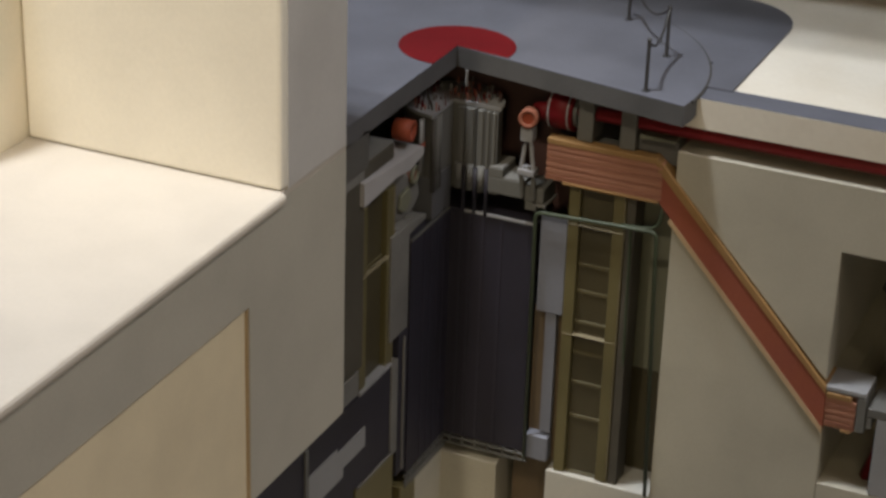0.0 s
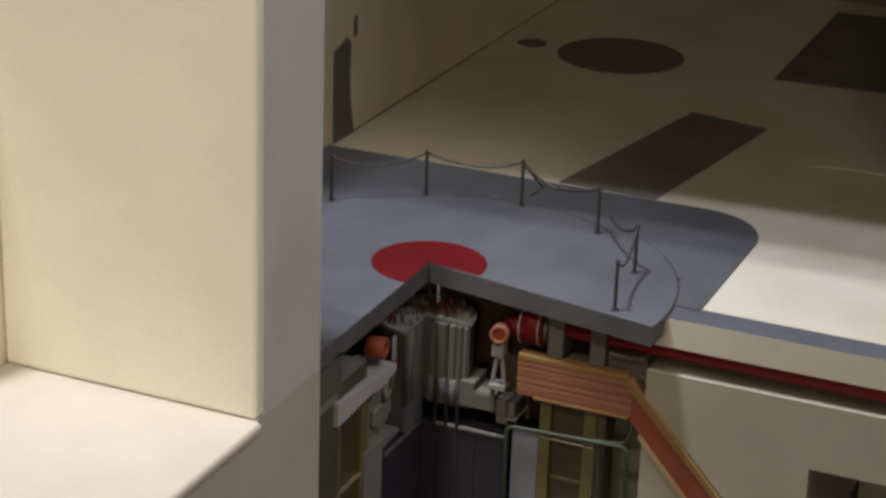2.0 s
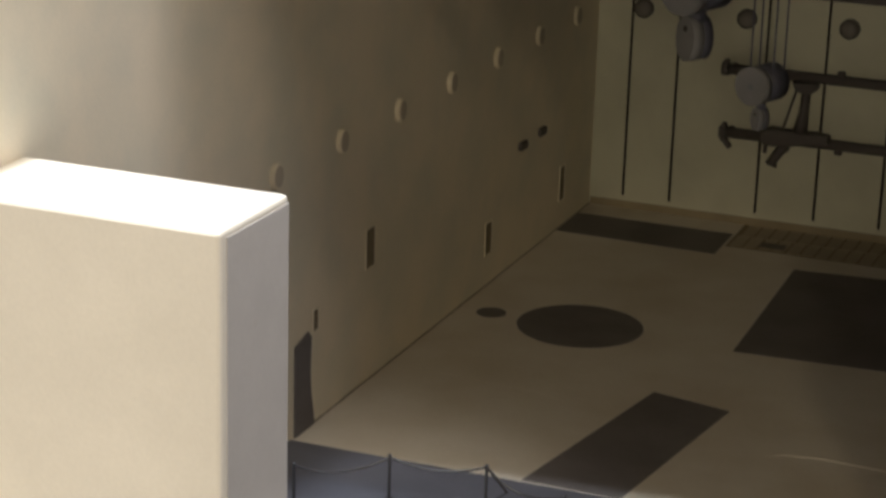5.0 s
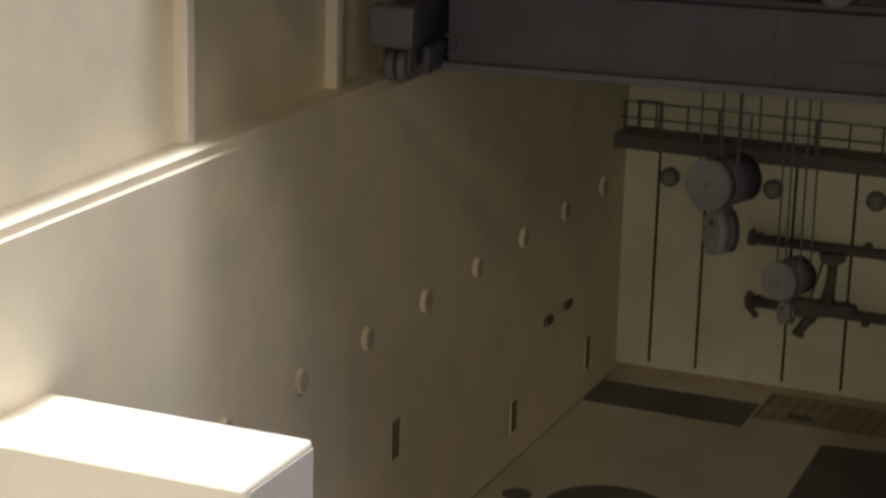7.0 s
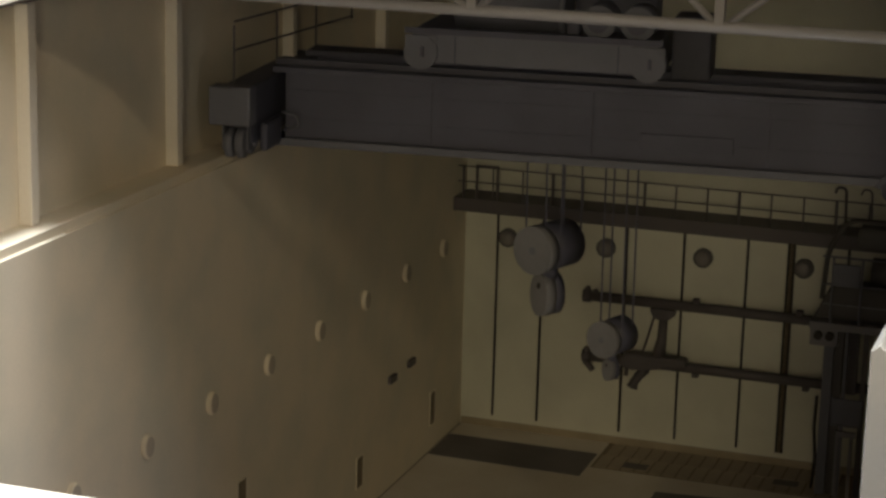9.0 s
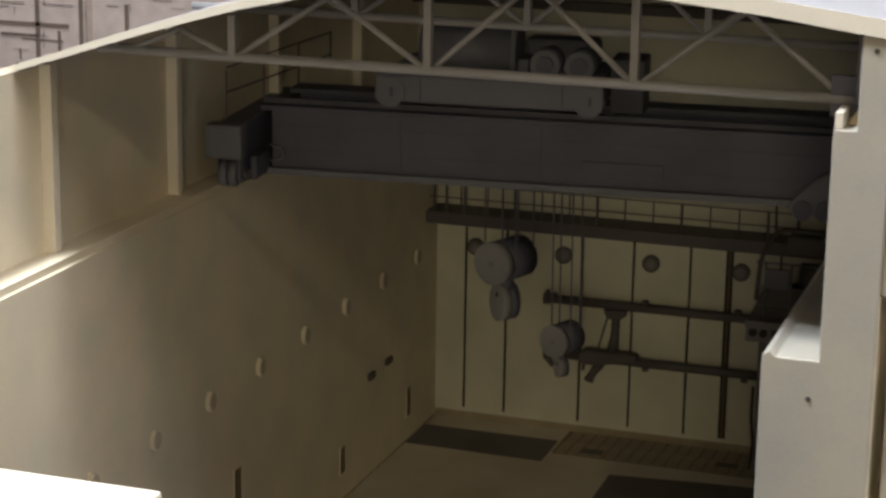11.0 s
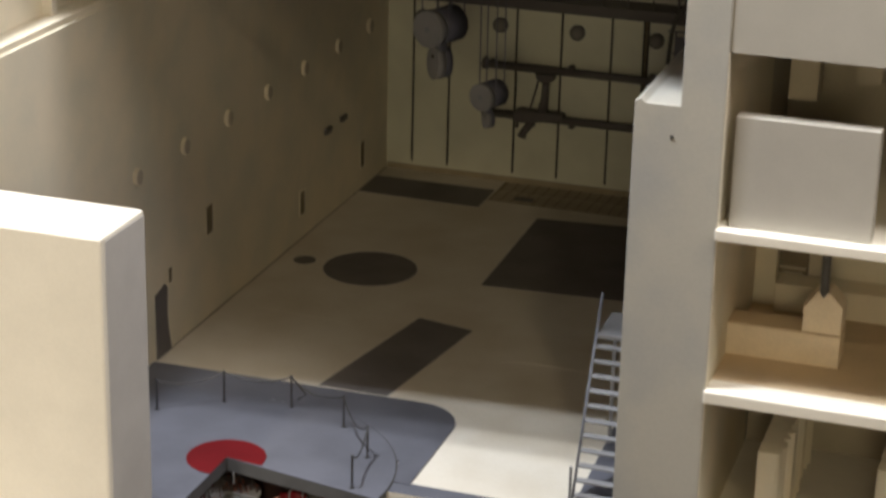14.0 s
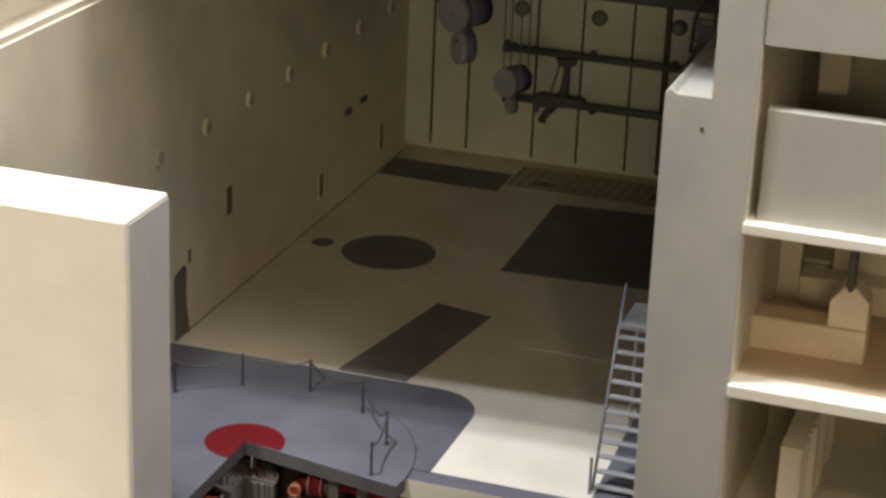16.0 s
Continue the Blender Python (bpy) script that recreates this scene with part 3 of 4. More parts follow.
solid("round_hatch", disc(0.395, 6.355, 0.0, 0.006, 0.165, 28), DARK, "small round dark hatch in the floor", "hatch", kind="structure")

# ---- reactor platform ----
def sector(cx, cy, r, a0, a1, n, tip=None):
    return [tip or (cx, cy)] + [(cx + r * math.cos(radians(a0 + (a1 - a0) * k / n)), cy + r * math.sin(radians(a0 + (a1 - a0) * k / n))) for k in range(n + 1)]


plat = thing("reactor_platform", (AX, AY, -0.16), "blue-grey round platform with a wedge cut out of it", "platform")
PC, PR = (2.2, -0.27), 1.88
rim = [(PC[0] + PR * math.cos(radians(a)), PC[1] + PR * math.sin(radians(a))) for a in np.linspace(-8.5, 182, 60)]
ppts = [(AX, AY)] + rim + [(0.16, -2.164), (AX, -2.164)]
part("deck", prism(ppts, "z", 0.021, 0.03), BLUE, plat)
part("edge", prism(ppts, "z", -0.14, 0.0205), EDGE, plat, "grey cut edge of the platform")
gro = [[(PC[0] + r * math.cos(radians(a)), PC[1] + r * math.sin(radians(a))) for a in np.linspace(-4, 178, 60)] for r in (PR + 0.016, PR + 0.001)]
part("groove", prism(gro[0] + gro[1][::-1], "z", 0.003, 0.0225), BLACK, plat, "dark joint round the platform")
part("red_disc", prism([(AX, AY)] + [(AX + 0.47 * math.cos(radians(a)), AY + 0.47 * math.sin(radians(a))) for a in np.linspace(-8, 270, 50)], "z", 0.03, 0.036), RED, plat, "red disc round the centre")

chips = random.Random(9)
for x, y, r in ((1.92, 1.54, 0.045), (2.06, 1.52, 0.03), (1.83, 0.78, 0.022), (3.04, 1.30, 0.025)):
    pts = [(x + r * chips.uniform(0.5, 1.3) * math.cos(k * 0.9), y + 0.5 * r * chips.uniform(0.5, 1.3) * math.sin(k * 0.9)) for k in range(7)]
    z = 0.03
    part("paint_chip", prism(pts, "z", z, z + 0.0015), CRANE_LIGHT, plat, "pale chip in the paint")

POSTS = [(0.70, 0.75), (1.37, 1.27), (2.21, 1.43), (3.025, 1.115), (3.59, 0.42), (3.70, -0.38)]


def post(x, y):
    t = thing("rail_post", (x, y, 0.03), "thin steel post with a small round top on the platform", "post", "posts round the platform")
    rod = part("rod", tube([(x, y, 0.03), (x, y, 0.43)], 0.0155, 8), POST_STEEL, t)
    part("foot", disc(x, y, 0.03, 0.038, 0.035, 12), POST_STEEL, t)
    bm = bmesh.new()
    bmesh.ops.create_uvsphere(bm, u_segments=10, v_segments=6, radius=0.02, matrix=Matrix.Translation((x, y, 0.435)))
    part("knob", bm, POST_STEEL, rod)


for x, y in POSTS:
    post(x, y)


def sagging(a, b, sag):
    return [(a[0] + (b[0] - a[0]) * k / 10, a[1] + (b[1] - a[1]) * k / 10, a[2] + (b[2] - a[2]) * k / 10 - sag * 4 * (k / 10) * (1 - k / 10)) for k in range(11)]


T = [(x, y, 0.425) for x, y in POSTS]
for i, sag in ((0, 0.10), (1, 0.08), (3, 0.16)):
    solid("chain", tube(sagging(T[i], T[i + 1], sag), 0.012, 6), POST_STEEL, "thin wire chain sagging between two posts", "chain", "chains round the platform")
solid("chain", tube(sagging(T[2], (2.55, 1.40, 0.25), 0.03) + sagging((2.55, 1.40, 0.25), T[3], 0.02)[1:], 0.012, 6), POST_STEEL, "thin wire chain sagging between two posts", "chain", "chains round the platform")
solid("chain", tube([T[2], (2.4, 1.44, 0.22), (2.28, 1.45, 0.12)], 0.012, 6), POST_STEEL, "loose wire end hanging at a post", "wire")
solid("chain", tube(sagging(T[4], T[5], 0.14), 0.012, 6), POST_STEEL, "thin wire chain sagging between two posts", "chain", "chains round the platform")

# ---- reactor well ----
# two grey posts under the platform
for x in (3.125, 3.48):
    solid("grey_post", box(x, x + 0.13, -0.26, 0.0, -0.535, -0.142, bevel=0.01), GREY, "square grey post under the platform", "post", "posts under the platform")
solid("well_back_panel", box(1.2, 3.95, 0.45, 0.6, -4.4, -0.142), MAROON, "dark maroon panel at the back of the well", "panel", kind="structure")
solid("well_side_panel", box(1.1, 1.25, -2.16, 0.45, -4.4, -0.142), MIDGREY, "dark grey panel at the side of the well", "panel", kind="structure")
solid("pit_floor", prism([(1.3, 0.45), (1.3, -3.4), (0.0, -3.4), (0.0, -6), (3.0, -6), (3.0, YC - 0.0), (3.95, YC), (3.95, 0.45)], "z", -5.0, -4.6), CREAM, "cream floor below the well", "floor", kind="structure")

vessel = thing("reactor_vessel", (AX, AY, -3.52), "dark navy vessel with a wedge cut to its axis", "reactor vessel")
part("shell", prism(sector(AX, AY - 0.02, 0.76, 0, 270, 60), "z", -3.50, -1.365), NAVY, vessel, "dark navy cut shell")
part("riser", box(AX - 0.3, AX - 0.006, -0.56, AY - 0.03, -1.34, -0.98), STEEL, vessel, "dark navy riser below the core")
part("top_rim", box(AX + 0.12, AX + 0.765, AY - 0.034, AY - 0.02, -1.375, -1.352), LIGHT, vessel, "pale worn top edge")
part("top_rim", box(AX - 0.012, AX + 0.006, AY - 0.78, AY - 0.05, -1.375, -1.352), MIDGREY, vessel, "dull top edge")
for x in (2.12, 2.20, 2.32, 2.48):
    part("rib", box(x, x + 0.03, AY - 0.026, AY - 0.019, -3.49, -1.37), NAVY_RIB, vessel)
for y in (-0.30, -0.42, -0.55, -0.68):
    part("rib", box(AX - 0.004, AX + 0.005, y - 0.03, y - 0.01, -3.49, -1.37), NAVY_RIB, vessel)
part("side_strip", box(AX - 0.03, AX + 0.002, -1.044, -1.022, -3.42, -2.18), PALE_GREY, vessel, "thin pale strip along the cut")
part("side_filler", box(AX - 0.30, AX - 0.012, -1.125, -0.955, -3.45, -2.14), NAVY, vessel, "dark filler beside the shell")

grid_ = thing("base_grid", (2.3, -0.2, -3.6), "dark grey bar grid under the vessel", "grid")
for dz in (-3.53, -3.585):
    part("bar", tube([(AX, AY - 0.02, dz), (2.82, AY - 0.02, dz)], 0.014, 8), MIDGREY, grid_)
    part("bar", tube([(AX, AY - 0.02, dz), (AX, -0.98, dz)], 0.014, 8), MIDGREY, grid_)
for x in (2.1, 2.22, 2.34, 2.46, 2.6, 2.72):
    part("upright", tube([(x, AY - 0.02, -3.6), (x, AY - 0.02, -3.50)], 0.012, 6), MIDGREY, grid_)
for y in (-0.32, -0.45, -0.6, -0.75, -0.9):
    part("upright", tube([(AX, y, -3.6), (AX, y, -3.50)], 0.012, 6), MIDGREY, grid_)
part("frame", box(AX - 0.4, AX + 0.01, -0.98, AY, -3.64, -3.60), GREY, grid_)

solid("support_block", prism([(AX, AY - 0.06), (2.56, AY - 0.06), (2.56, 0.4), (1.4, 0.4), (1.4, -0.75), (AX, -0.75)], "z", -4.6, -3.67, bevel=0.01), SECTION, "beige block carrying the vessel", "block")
solid("support_block", box(1.5, AX, -1.05, -0.76, -4.6, -3.60, bevel=0.01), AMBER, "amber block beside the vessel's support", "block")
solid("brown_recess_panel", box(2.61, 3.02, 0.05, 0.44, -4.6, -3.3), BROWN, "dark brown panel under the vessel", "panel")

# core column with rods and pins
core = thing("core_column", (AX, AY, -1.27), "grey core column of tubes with red pins on top", "core")
cc = part("column", prism(sector(AX - 0.02, AY + 0.02, 0.40, 0, 270, 40), "z", -1.20, -0.46), GREY, core)
part("cap", prism(sector(AX - 0.02, AY + 0.02, 0.415, 0, 270, 40), "z", -0.459, -0.43), LIGHT, cc, "pale worn cap plate")
for k, (x, w) in enumerate(((2.10, 0.055), (2.18, 0.07), (2.27, 0.055), (2.335, 0.03), (2.39, 0.035))):
    part("rod", box(x - w / 2, x + w / 2, AY - 0.022, AY + 0.03, -1.0, -0.47, bevel=0.010), GREY, core)
    part("gap_strip", box(x + w / 2 + 0.002, x + w / 2 + 0.016, AY - 0.008, AY + 0.02, -1.0, -0.472), MIDGREY, core)
for k, y in enumerate((-0.42, -0.48, -0.54)):
    part("rod", tube([(AX - 0.02, y, -1.10), (AX - 0.02, y, -0.47)], 0.024, 10), (MIDGREY, GREY, BLACK)[k % 3], core, smooth=True)
for x in (2.10, 2.20, 2.30):
    part("sleeve", tube([(x, AY - 0.03, -1.17), (x, AY - 0.03, -0.95)], 0.032, 12), GREY, core, smooth=True)
    part("lead", tube([(x + 0.05, AY - 0.03, -1.37), (x + 0.05, AY - 0.03, -0.97)], 0.017, 8), NAVY, core, smooth=True)
rng = random.Random(4)
for k in range(150):
    a, r = radians(rng.uniform(0, 270)), 0.38 * math.sqrt(rng.random())
    x, y = AX - 0.02 + r * math.cos(a), AY + 0.02 + r * math.sin(a)
    part("pin", tube([(x, y, -0.43), (x, y, -0.43 + rng.uniform(0.02, 0.07))], 0.007, 6), rng.choice((PIN, RED, MAROON, LIGHT, GREY)), core)
part("centre_pin", tube([(AX + 0.1, AY - 0.02, -0.28), (AX + 0.1, AY - 0.02, -0.14)], 0.012, 8), LIGHT, core)

flange = thing("stepped_flange", (2.6, AY, -1.24), "light grey stepped flange beside the core", "flange")
part("body", box(2.37, 2.68, AY - 0.05, 0.06, -1.15, -1.01, bevel=0.006), GREY, flange)
part("upper_step", box(2.37, 2.50, AY - 0.05, 0.06, -1.008, -0.93, bevel=0.006), GREY, flange)
# Pale plates paint the light on the flange's upper faces
part("top_plate", box(2.50, 2.68, AY - 0.045, 0.06, -1.009, -0.996, bevel=0.003), PALE_GREY, flange, "pale top plate, carrying the light on the step")
part("step_plate", box(2.38, 2.495, AY - 0.045, 0.06, -0.929, -0.92, bevel=0.003), PALE_GREY, flange, "pale top plate, carrying the light on the step")
part("side_lug", box(2.69, 2.86, AY - 0.055, 0.05, -1.16, -1.03, bevel=0.006), GREY, flange)
part("tab", box(2.70, 2.80, AY - 0.05, 0.05, -1.235, -1.162, bevel=0.006), GREY, flange)
part("foot_lip", box(2.78, 2.88, AY - 0.06, 0.05, -1.19, -1.165, bevel=0.004), PALE_GREY, flange)

# valve and drum
valve = thing("orange_valve", (2.73, -0.3, -1.12), "orange ring valve on a forked grey stand", "valve")
vr = part("ring", ring((2.735, -0.30, -0.40), (0.15, -1, 0.1), 0.078, 0.05, 0.12), RING_ORANGE, valve, "faded orange ring", smooth=True)
part("bore", tube([(2.738, -0.34, -0.40), (2.735, -0.10, -0.40)], 0.051, 16), ORANGE, vr)
part("hub", tube([(2.735, -0.16, -0.40), (2.90, -0.12, -0.36)], 0.075, 16), RED, valve, smooth=True)
part("collar", box(2.68, 2.78, -0.34, -0.22, -0.60, -0.48, bevel=0.01), LIGHT, valve, "pale collar")
for s in (-1, 1):
    part("leg", tube([(2.73 + 0.02 * s, -0.28, -0.60), (2.73 + 0.055 * s, -0.28, -0.88)], 0.018, 8), LIGHT, valve)
part("yoke", box(2.655, 2.80, -0.32, -0.20, -0.90, -0.85, bevel=0.008), LIGHT, valve)
for s in (-1, 1):
    part("foot", tube([(2.73 + 0.05 * s, -0.27, -0.88), (2.73 + 0.05 * s, -0.25, -1.12)], 0.022, 8), GREY, valve)
drum = thing("red_drum", (2.98, -0.15, -0.49), "short red drum with pale bands", "drum")
ds = part("shell", tube([(2.87, -0.13, -0.34), (3.08, -0.13, -0.34)], 0.165, 32), RED, drum, smooth=True)
for x in (2.885, 3.045):
    part("band", ring((x, -0.13, -0.34), (1, 0, 0), 0.171, 0.15, 0.012), LIGHT, ds, "thin pale band")
part("end_flange", tube([(3.08, -0.13, -0.34), (3.11, -0.13, -0.34)], 0.13, 24), MIDGREY, drum)

# east side of the well
light_panel = thing("pale_stand", (2.96, -0.2, -3.35), "pale grey panel above a slim column and foot", "panel")
part("panel", box(2.86, 3.085, -0.24, -0.18, -2.10, -1.24), CRANE_LIGHT, light_panel)
part("column", box(2.935, 3.03, -0.22, -0.12, -3.24, -2.10), CRANE_LIGHT, light_panel)
part("foot", box(2.83, 3.03, -0.27, 0.0, -3.50, -3.27, bevel=0.012), CRANE_LIGHT, light_panel)
part("back", box(2.82, 3.09, -0.16, -0.11, -3.5, -2.1), BROWN, light_panel)


def frame_stack(name, u0, u1, cells, put, label, dark_side):
    """An amber acrylic frame with darker cells. put(u0, u1, depth0, depth1, z0, z1) gives a box in its plane."""
    top, bot = cells[0], cells[-1]
    t = thing(name, (AX, AY, bot), label, "acrylic frame")
    w = (u1 - u0) * 0.2
    part("stile", put(u0, u0 + w, 0.0, 0.10, bot, top), AMBER, t)
    part("stile", put(u1 - w, u1, 0.0, 0.10, bot, top), AMBER, t)
    part("edge_strip", put(u1, u1 + 0.010, -0.004, 0.10, bot, top), THIN_EDGE, t, "pale edge strip")
    for i, z in enumerate(cells):
        part("rung", put(u0 + w, u1 - w, 0.035, 0.08, z - 0.017, z + 0.017), RUNG, t)
    part("back", put(u0 + w, u1 - w, 0.05, 0.10, bot, top), AMBER_DARK, t, "dark olive back panel")
    part("top_strip", put(u0, u1, -0.006, 0.02, cells[1] - 0.008, cells[1] + 0.004), THIN_EDGE, t, "pale edge strip")
    part("mid_bar", put(u0, u1, -0.004, 0.1, dark_side - 0.006, dark_side + 0.007), THIN_EDGE, t, "pale bar across the frame")
    return t


frame_stack("acrylic_ladder", 3.09, 3.56, [-0.93, -1.26, -1.62, -1.86, -2.14, -2.42, -2.70, -3.02, -3.56], lambda a, b, c, d, e, f: box(a, b, -0.25 + c, -0.25 + d, e, f, bevel=0.006),
            "amber acrylic ladder frame with dark cells", -2.25)
solid("grey_upright", box(3.58, 3.65, -0.24, -0.02, -3.56, -0.93), EDGE_BROWN, "narrow dark brown upright beside the amber frame", "upright")
wp = thing("well_panel", (3.5, 0.12, -3.57), "tall panel behind the green pipe, sage above and olive below", "panel")
part("upper_sheet", box(3.1, 3.955, 0.10, 0.14, -2.60, -0.93), SAGE, wp, "sage green sheet")
part("lower_sheet", box(3.1, 3.955, 0.10, 0.14, -3.568, -2.602), AMBER_DARK, wp, "dark olive sheet")
solid("pit_block", box(3.03, 3.955, YC, 0.44, -4.6, -3.57, bevel=0.01), CREAM_CUT, "cream block under the amber frame", "block")

gp = thing("green_pipe", (3.9, -0.3, -3.56), "thin green pipe running over and down the well", "pipe")
part("run", tube(bend([(2.84, -0.30, -3.5), (2.83, -0.30, -1.20), (3.85, -0.30, -1.16), (3.93, -0.30, -3.56)], 0.06), 0.017, 8), GREEN, gp, smooth=True)
part("riser", tube(bend([(3.55, -0.29, -1.16), (3.86, -0.29, -1.14), (3.88, -0.26, -0.9)], 0.1), 0.014, 8), GREEN, gp, smooth=True)
part("strip", tube([(3.65, -0.28, -2.4), (3.63, -0.28, -1.18)], 0.012, 8), GREEN, gp)

# west side of the well, in the plane of the other cut
yb = lambda a, b, c, d, e, f: box(XC - 0.04 - d, XC - 0.04 - c, a, b, e, f, bevel=0.006)
frame_stack("acrylic_ladder", -1.80, -1.22, [-0.78, -1.34, -2.34], yb, "amber acrylic frame with a slanting bar", -1.36)
solid("grey_upright", box(1.3, XC - 0.03, -2.16, -1.77, -2.10, -0.515, bevel=0.006), EDGE_BROWN, "dark brownish upright at the edge of the cut", "upright")
solid("upright_foot", box(1.3, XC - 0.025, -2.30, -1.83, -2.318, -2.105, bevel=0.008), PALE_GREY, "pale worn foot under the dark upright", "foot")
solid("pale_strip", box(XC - 0.2, XC - 0.02, -1.295, -0.965, -2.125, -1.20, bevel=0.006), PALE_GREY, "pale grey strip beside the vessel", "panel")
solid("strip_recess", box(XC - 0.2, XC - 0.10, -1.27, -1.13, -2.33, -2.128), BROWN, "dark recess under the pale strip", "recess")
brk = thing("grey_bracket", (1.9, -1.5, -0.6), "grey bracket box with a raised end plate", "bracket")
base_ = part("base", box(1.4, XC - 0.03, -1.78, -1.265, -0.53, -0.40, bevel=0.008), EDGE_BROWN, brk)
# Pale sheet paints the light on the base's top
part("top_sheet", box(1.4, XC - 0.035, -1.73, -1.27, -0.399, -0.388), PALE_GREY, base_, "pale top sheet, carrying the light on the base")
part("end_plate", prism([(-2.16, -0.43), (-1.75, -0.43), (-1.735, -0.40), (-1.735, -0.13), (-1.76, -0.105), (-1.82, -0.10), (-1.92, -0.13), (-2.16, -0.10)], "x", 1.86, XC - 0.01, bevel=0.015), MIDGREY, brk)
part("tray", box(1.6, XC - 0.02, -2.16, -1.79, -0.51, -0.432, bevel=0.008), PALE_GREY, brk, "pale worn tray")
part("pin", tube([(1.9, -1.05, -0.20), (1.9, -0.9, -0.20)], 0.035, 12), LIGHT, brk)
shelf = thing("pale_shelf", (1.95, -1.2, -0.8), "pale grey sloping shelf plate on the cut", "shelf")
part("plate", prism([(-1.85, -0.515), (-0.80, -0.595), (-0.79, -0.66), (-1.05, -0.715), (-1.26, -0.685), (-1.85, -0.715)], "x", 1.7, XC + 0.01, bevel=0.008), PALE_STEEL, shelf)
v2 = thing("orange_ring", (1.8, -0.85, -0.5), "short orange pipe end with an open bore", "pipe end")
r2 = part("ring", ring((1.94, -0.92, -0.44), (0.97, 0.10, 0), 0.088, 0.058, 0.15), ORANGE, v2, smooth=True)
part("bore", tube([(1.86, -0.93, -0.44), (1.985, -0.915, -0.44)], 0.059, 16), RED, r2)
jun = thing("valve_cluster", (1.9, -0.8, -1.4), "small cluster of grey, orange and green fittings", "fittings")
part("body", prism([(-1.12, -0.84), (-0.88, -0.80), (-0.62, -0.96), (-0.57, -1.12), (-0.72, -1.22), (-1.00, -1.23), (-1.16, -1.06)], "x", 1.78, 1.94, bevel=0.04), PALE_GREY, jun, "pale grey-green body")
part("side_boss", prism([(-1.02, -0.96), (-0.86, -0.94), (-0.82, -1.06), (-0.92, -1.14), (-1.04, -1.08)], "x", 1.94, 1.975, bevel=0.012), SAGE, jun, "dull sage boss")
part("nozzle", tube([(1.86, -0.77, -0.87), (1.965, -0.75, -0.88)], [0.075, 0.07], 14), BOARD_DARK, jun, "faded orange nozzle", smooth=True)
part("nozzle_ring", ring((1.96, -0.75, -0.88), (0.97, 0.1, 0), 0.08, 0.05, 0.03), SAGE, jun, smooth=True)
part("neck", tube([(1.9, -0.98, -1.0), (1.9, -0.98, -1.22)], 0.035, 10), SAGE, jun, smooth=True)
part("elbow", tube(bend([(1.92, -0.80, -1.20), (1.92, -0.78, -1.36), (1.92, -0.92, -1.42)], 0.06), 0.045, 10), GREY, jun, smooth=True)
part("clamp", box(1.86, 1.97, -1.0, -0.90, -1.36, -1.24, bevel=0.02), MIDGREY, jun)
part("bolt", tube([(1.97, -0.88, -1.30), (1.985, -0.88, -1.30)], 0.025, 8), LIGHT, jun)
part("plate", prism([(-1.29, -1.14), (-1.02, -1.22), (-0.60, -1.27), (-0.60, -1.31), (-0.97, -1.335), (-1.29, -1.195)], "x", 1.7, 2.005, bevel=0.006), PALE_GREY, jun, "pale foot plate")
for y, z0, mt in ((-0.72, -0.86, LIGHT), (-0.68, -0.90, GREY)):
    part("standpipe", tube([(1.99, y, z0), (1.99, y, -0.42)], 0.014, 8), mt, jun, smooth=True)
part("red_clip", box(1.985, 2.005, -0.74, -0.66, -0.66, -0.62), ORANGE, jun)

tank = thing("navy_tank", (1.9, -2.4, -3.3), "dark navy tank panel with a pale plate", "tank")
tp = part("panel", box(1.35, XC - 0.03, -3.6, -1.255, -3.16, -2.345), NAVY, tank)
part("plate", prism([(-2.70, -2.62), (-2.2, -2.62), (-2.2, -2.66), (-1.72, -2.66), (-1.72, -2.84), (-2.1, -2.84), (-2.1, -2.92), (-2.70, -2.92)], "x", XC - 0.031, XC - 0.02), LIGHT, tp, "pale stepped plate")
part("frame_side", box(XC - 0.1, XC - 0.015, -1.25, -1.135, -3.16, -2.33, bevel=0.006), PALE_GREY, tank)
part("frame_top", box(XC - 0.1, XC - 0.015, -1.82, -1.252, -2.344, -2.312, bevel=0.005), LIGHT, tank)
part("frame_end", box(XC - 0.1, XC - 0.012, -2.74, -2.69, -3.16, -2.36), GREY, tank)
part("frame_foot", box(XC - 0.1, XC - 0.015, -1.83, -1.14, -3.19, -3.162), PALE_GREY, tank)
solid("amber_box", box(1.4, XC - 0.04, -1.83, -1.14, -4.6, -3.195, bevel=0.01), AMBER, "amber acrylic box under the navy tank", "box")
solid("lower_block", box(1.35, XC - 0.05, -3.6, -1.86, -4.6, -3.165), NAVY, "dark navy base under the navy tank", "block")

# ---- end wall fittings ----
for x, z1 in ((0.46, 2.98), (1.08, 2.98), (2.21, 2.98), (2.96, 2.98), (3.78, 2.98), (4.30, 2.98), (4.37, 2.98), (5.05, 2.98)):
    solid("thin_rod", tube([(x, 10.965, 0.185), (x, 10.965, z1)], 0.016, 8), BLACK, "thin dark vertical rod on the end wall", "rod", "rods on the end wall")
solid("rod_filler", box(4.319, 4.351, 10.955, 10.999, 0.185, 2.98), SLOT, "dull amber strip between two dark rods", "strip")
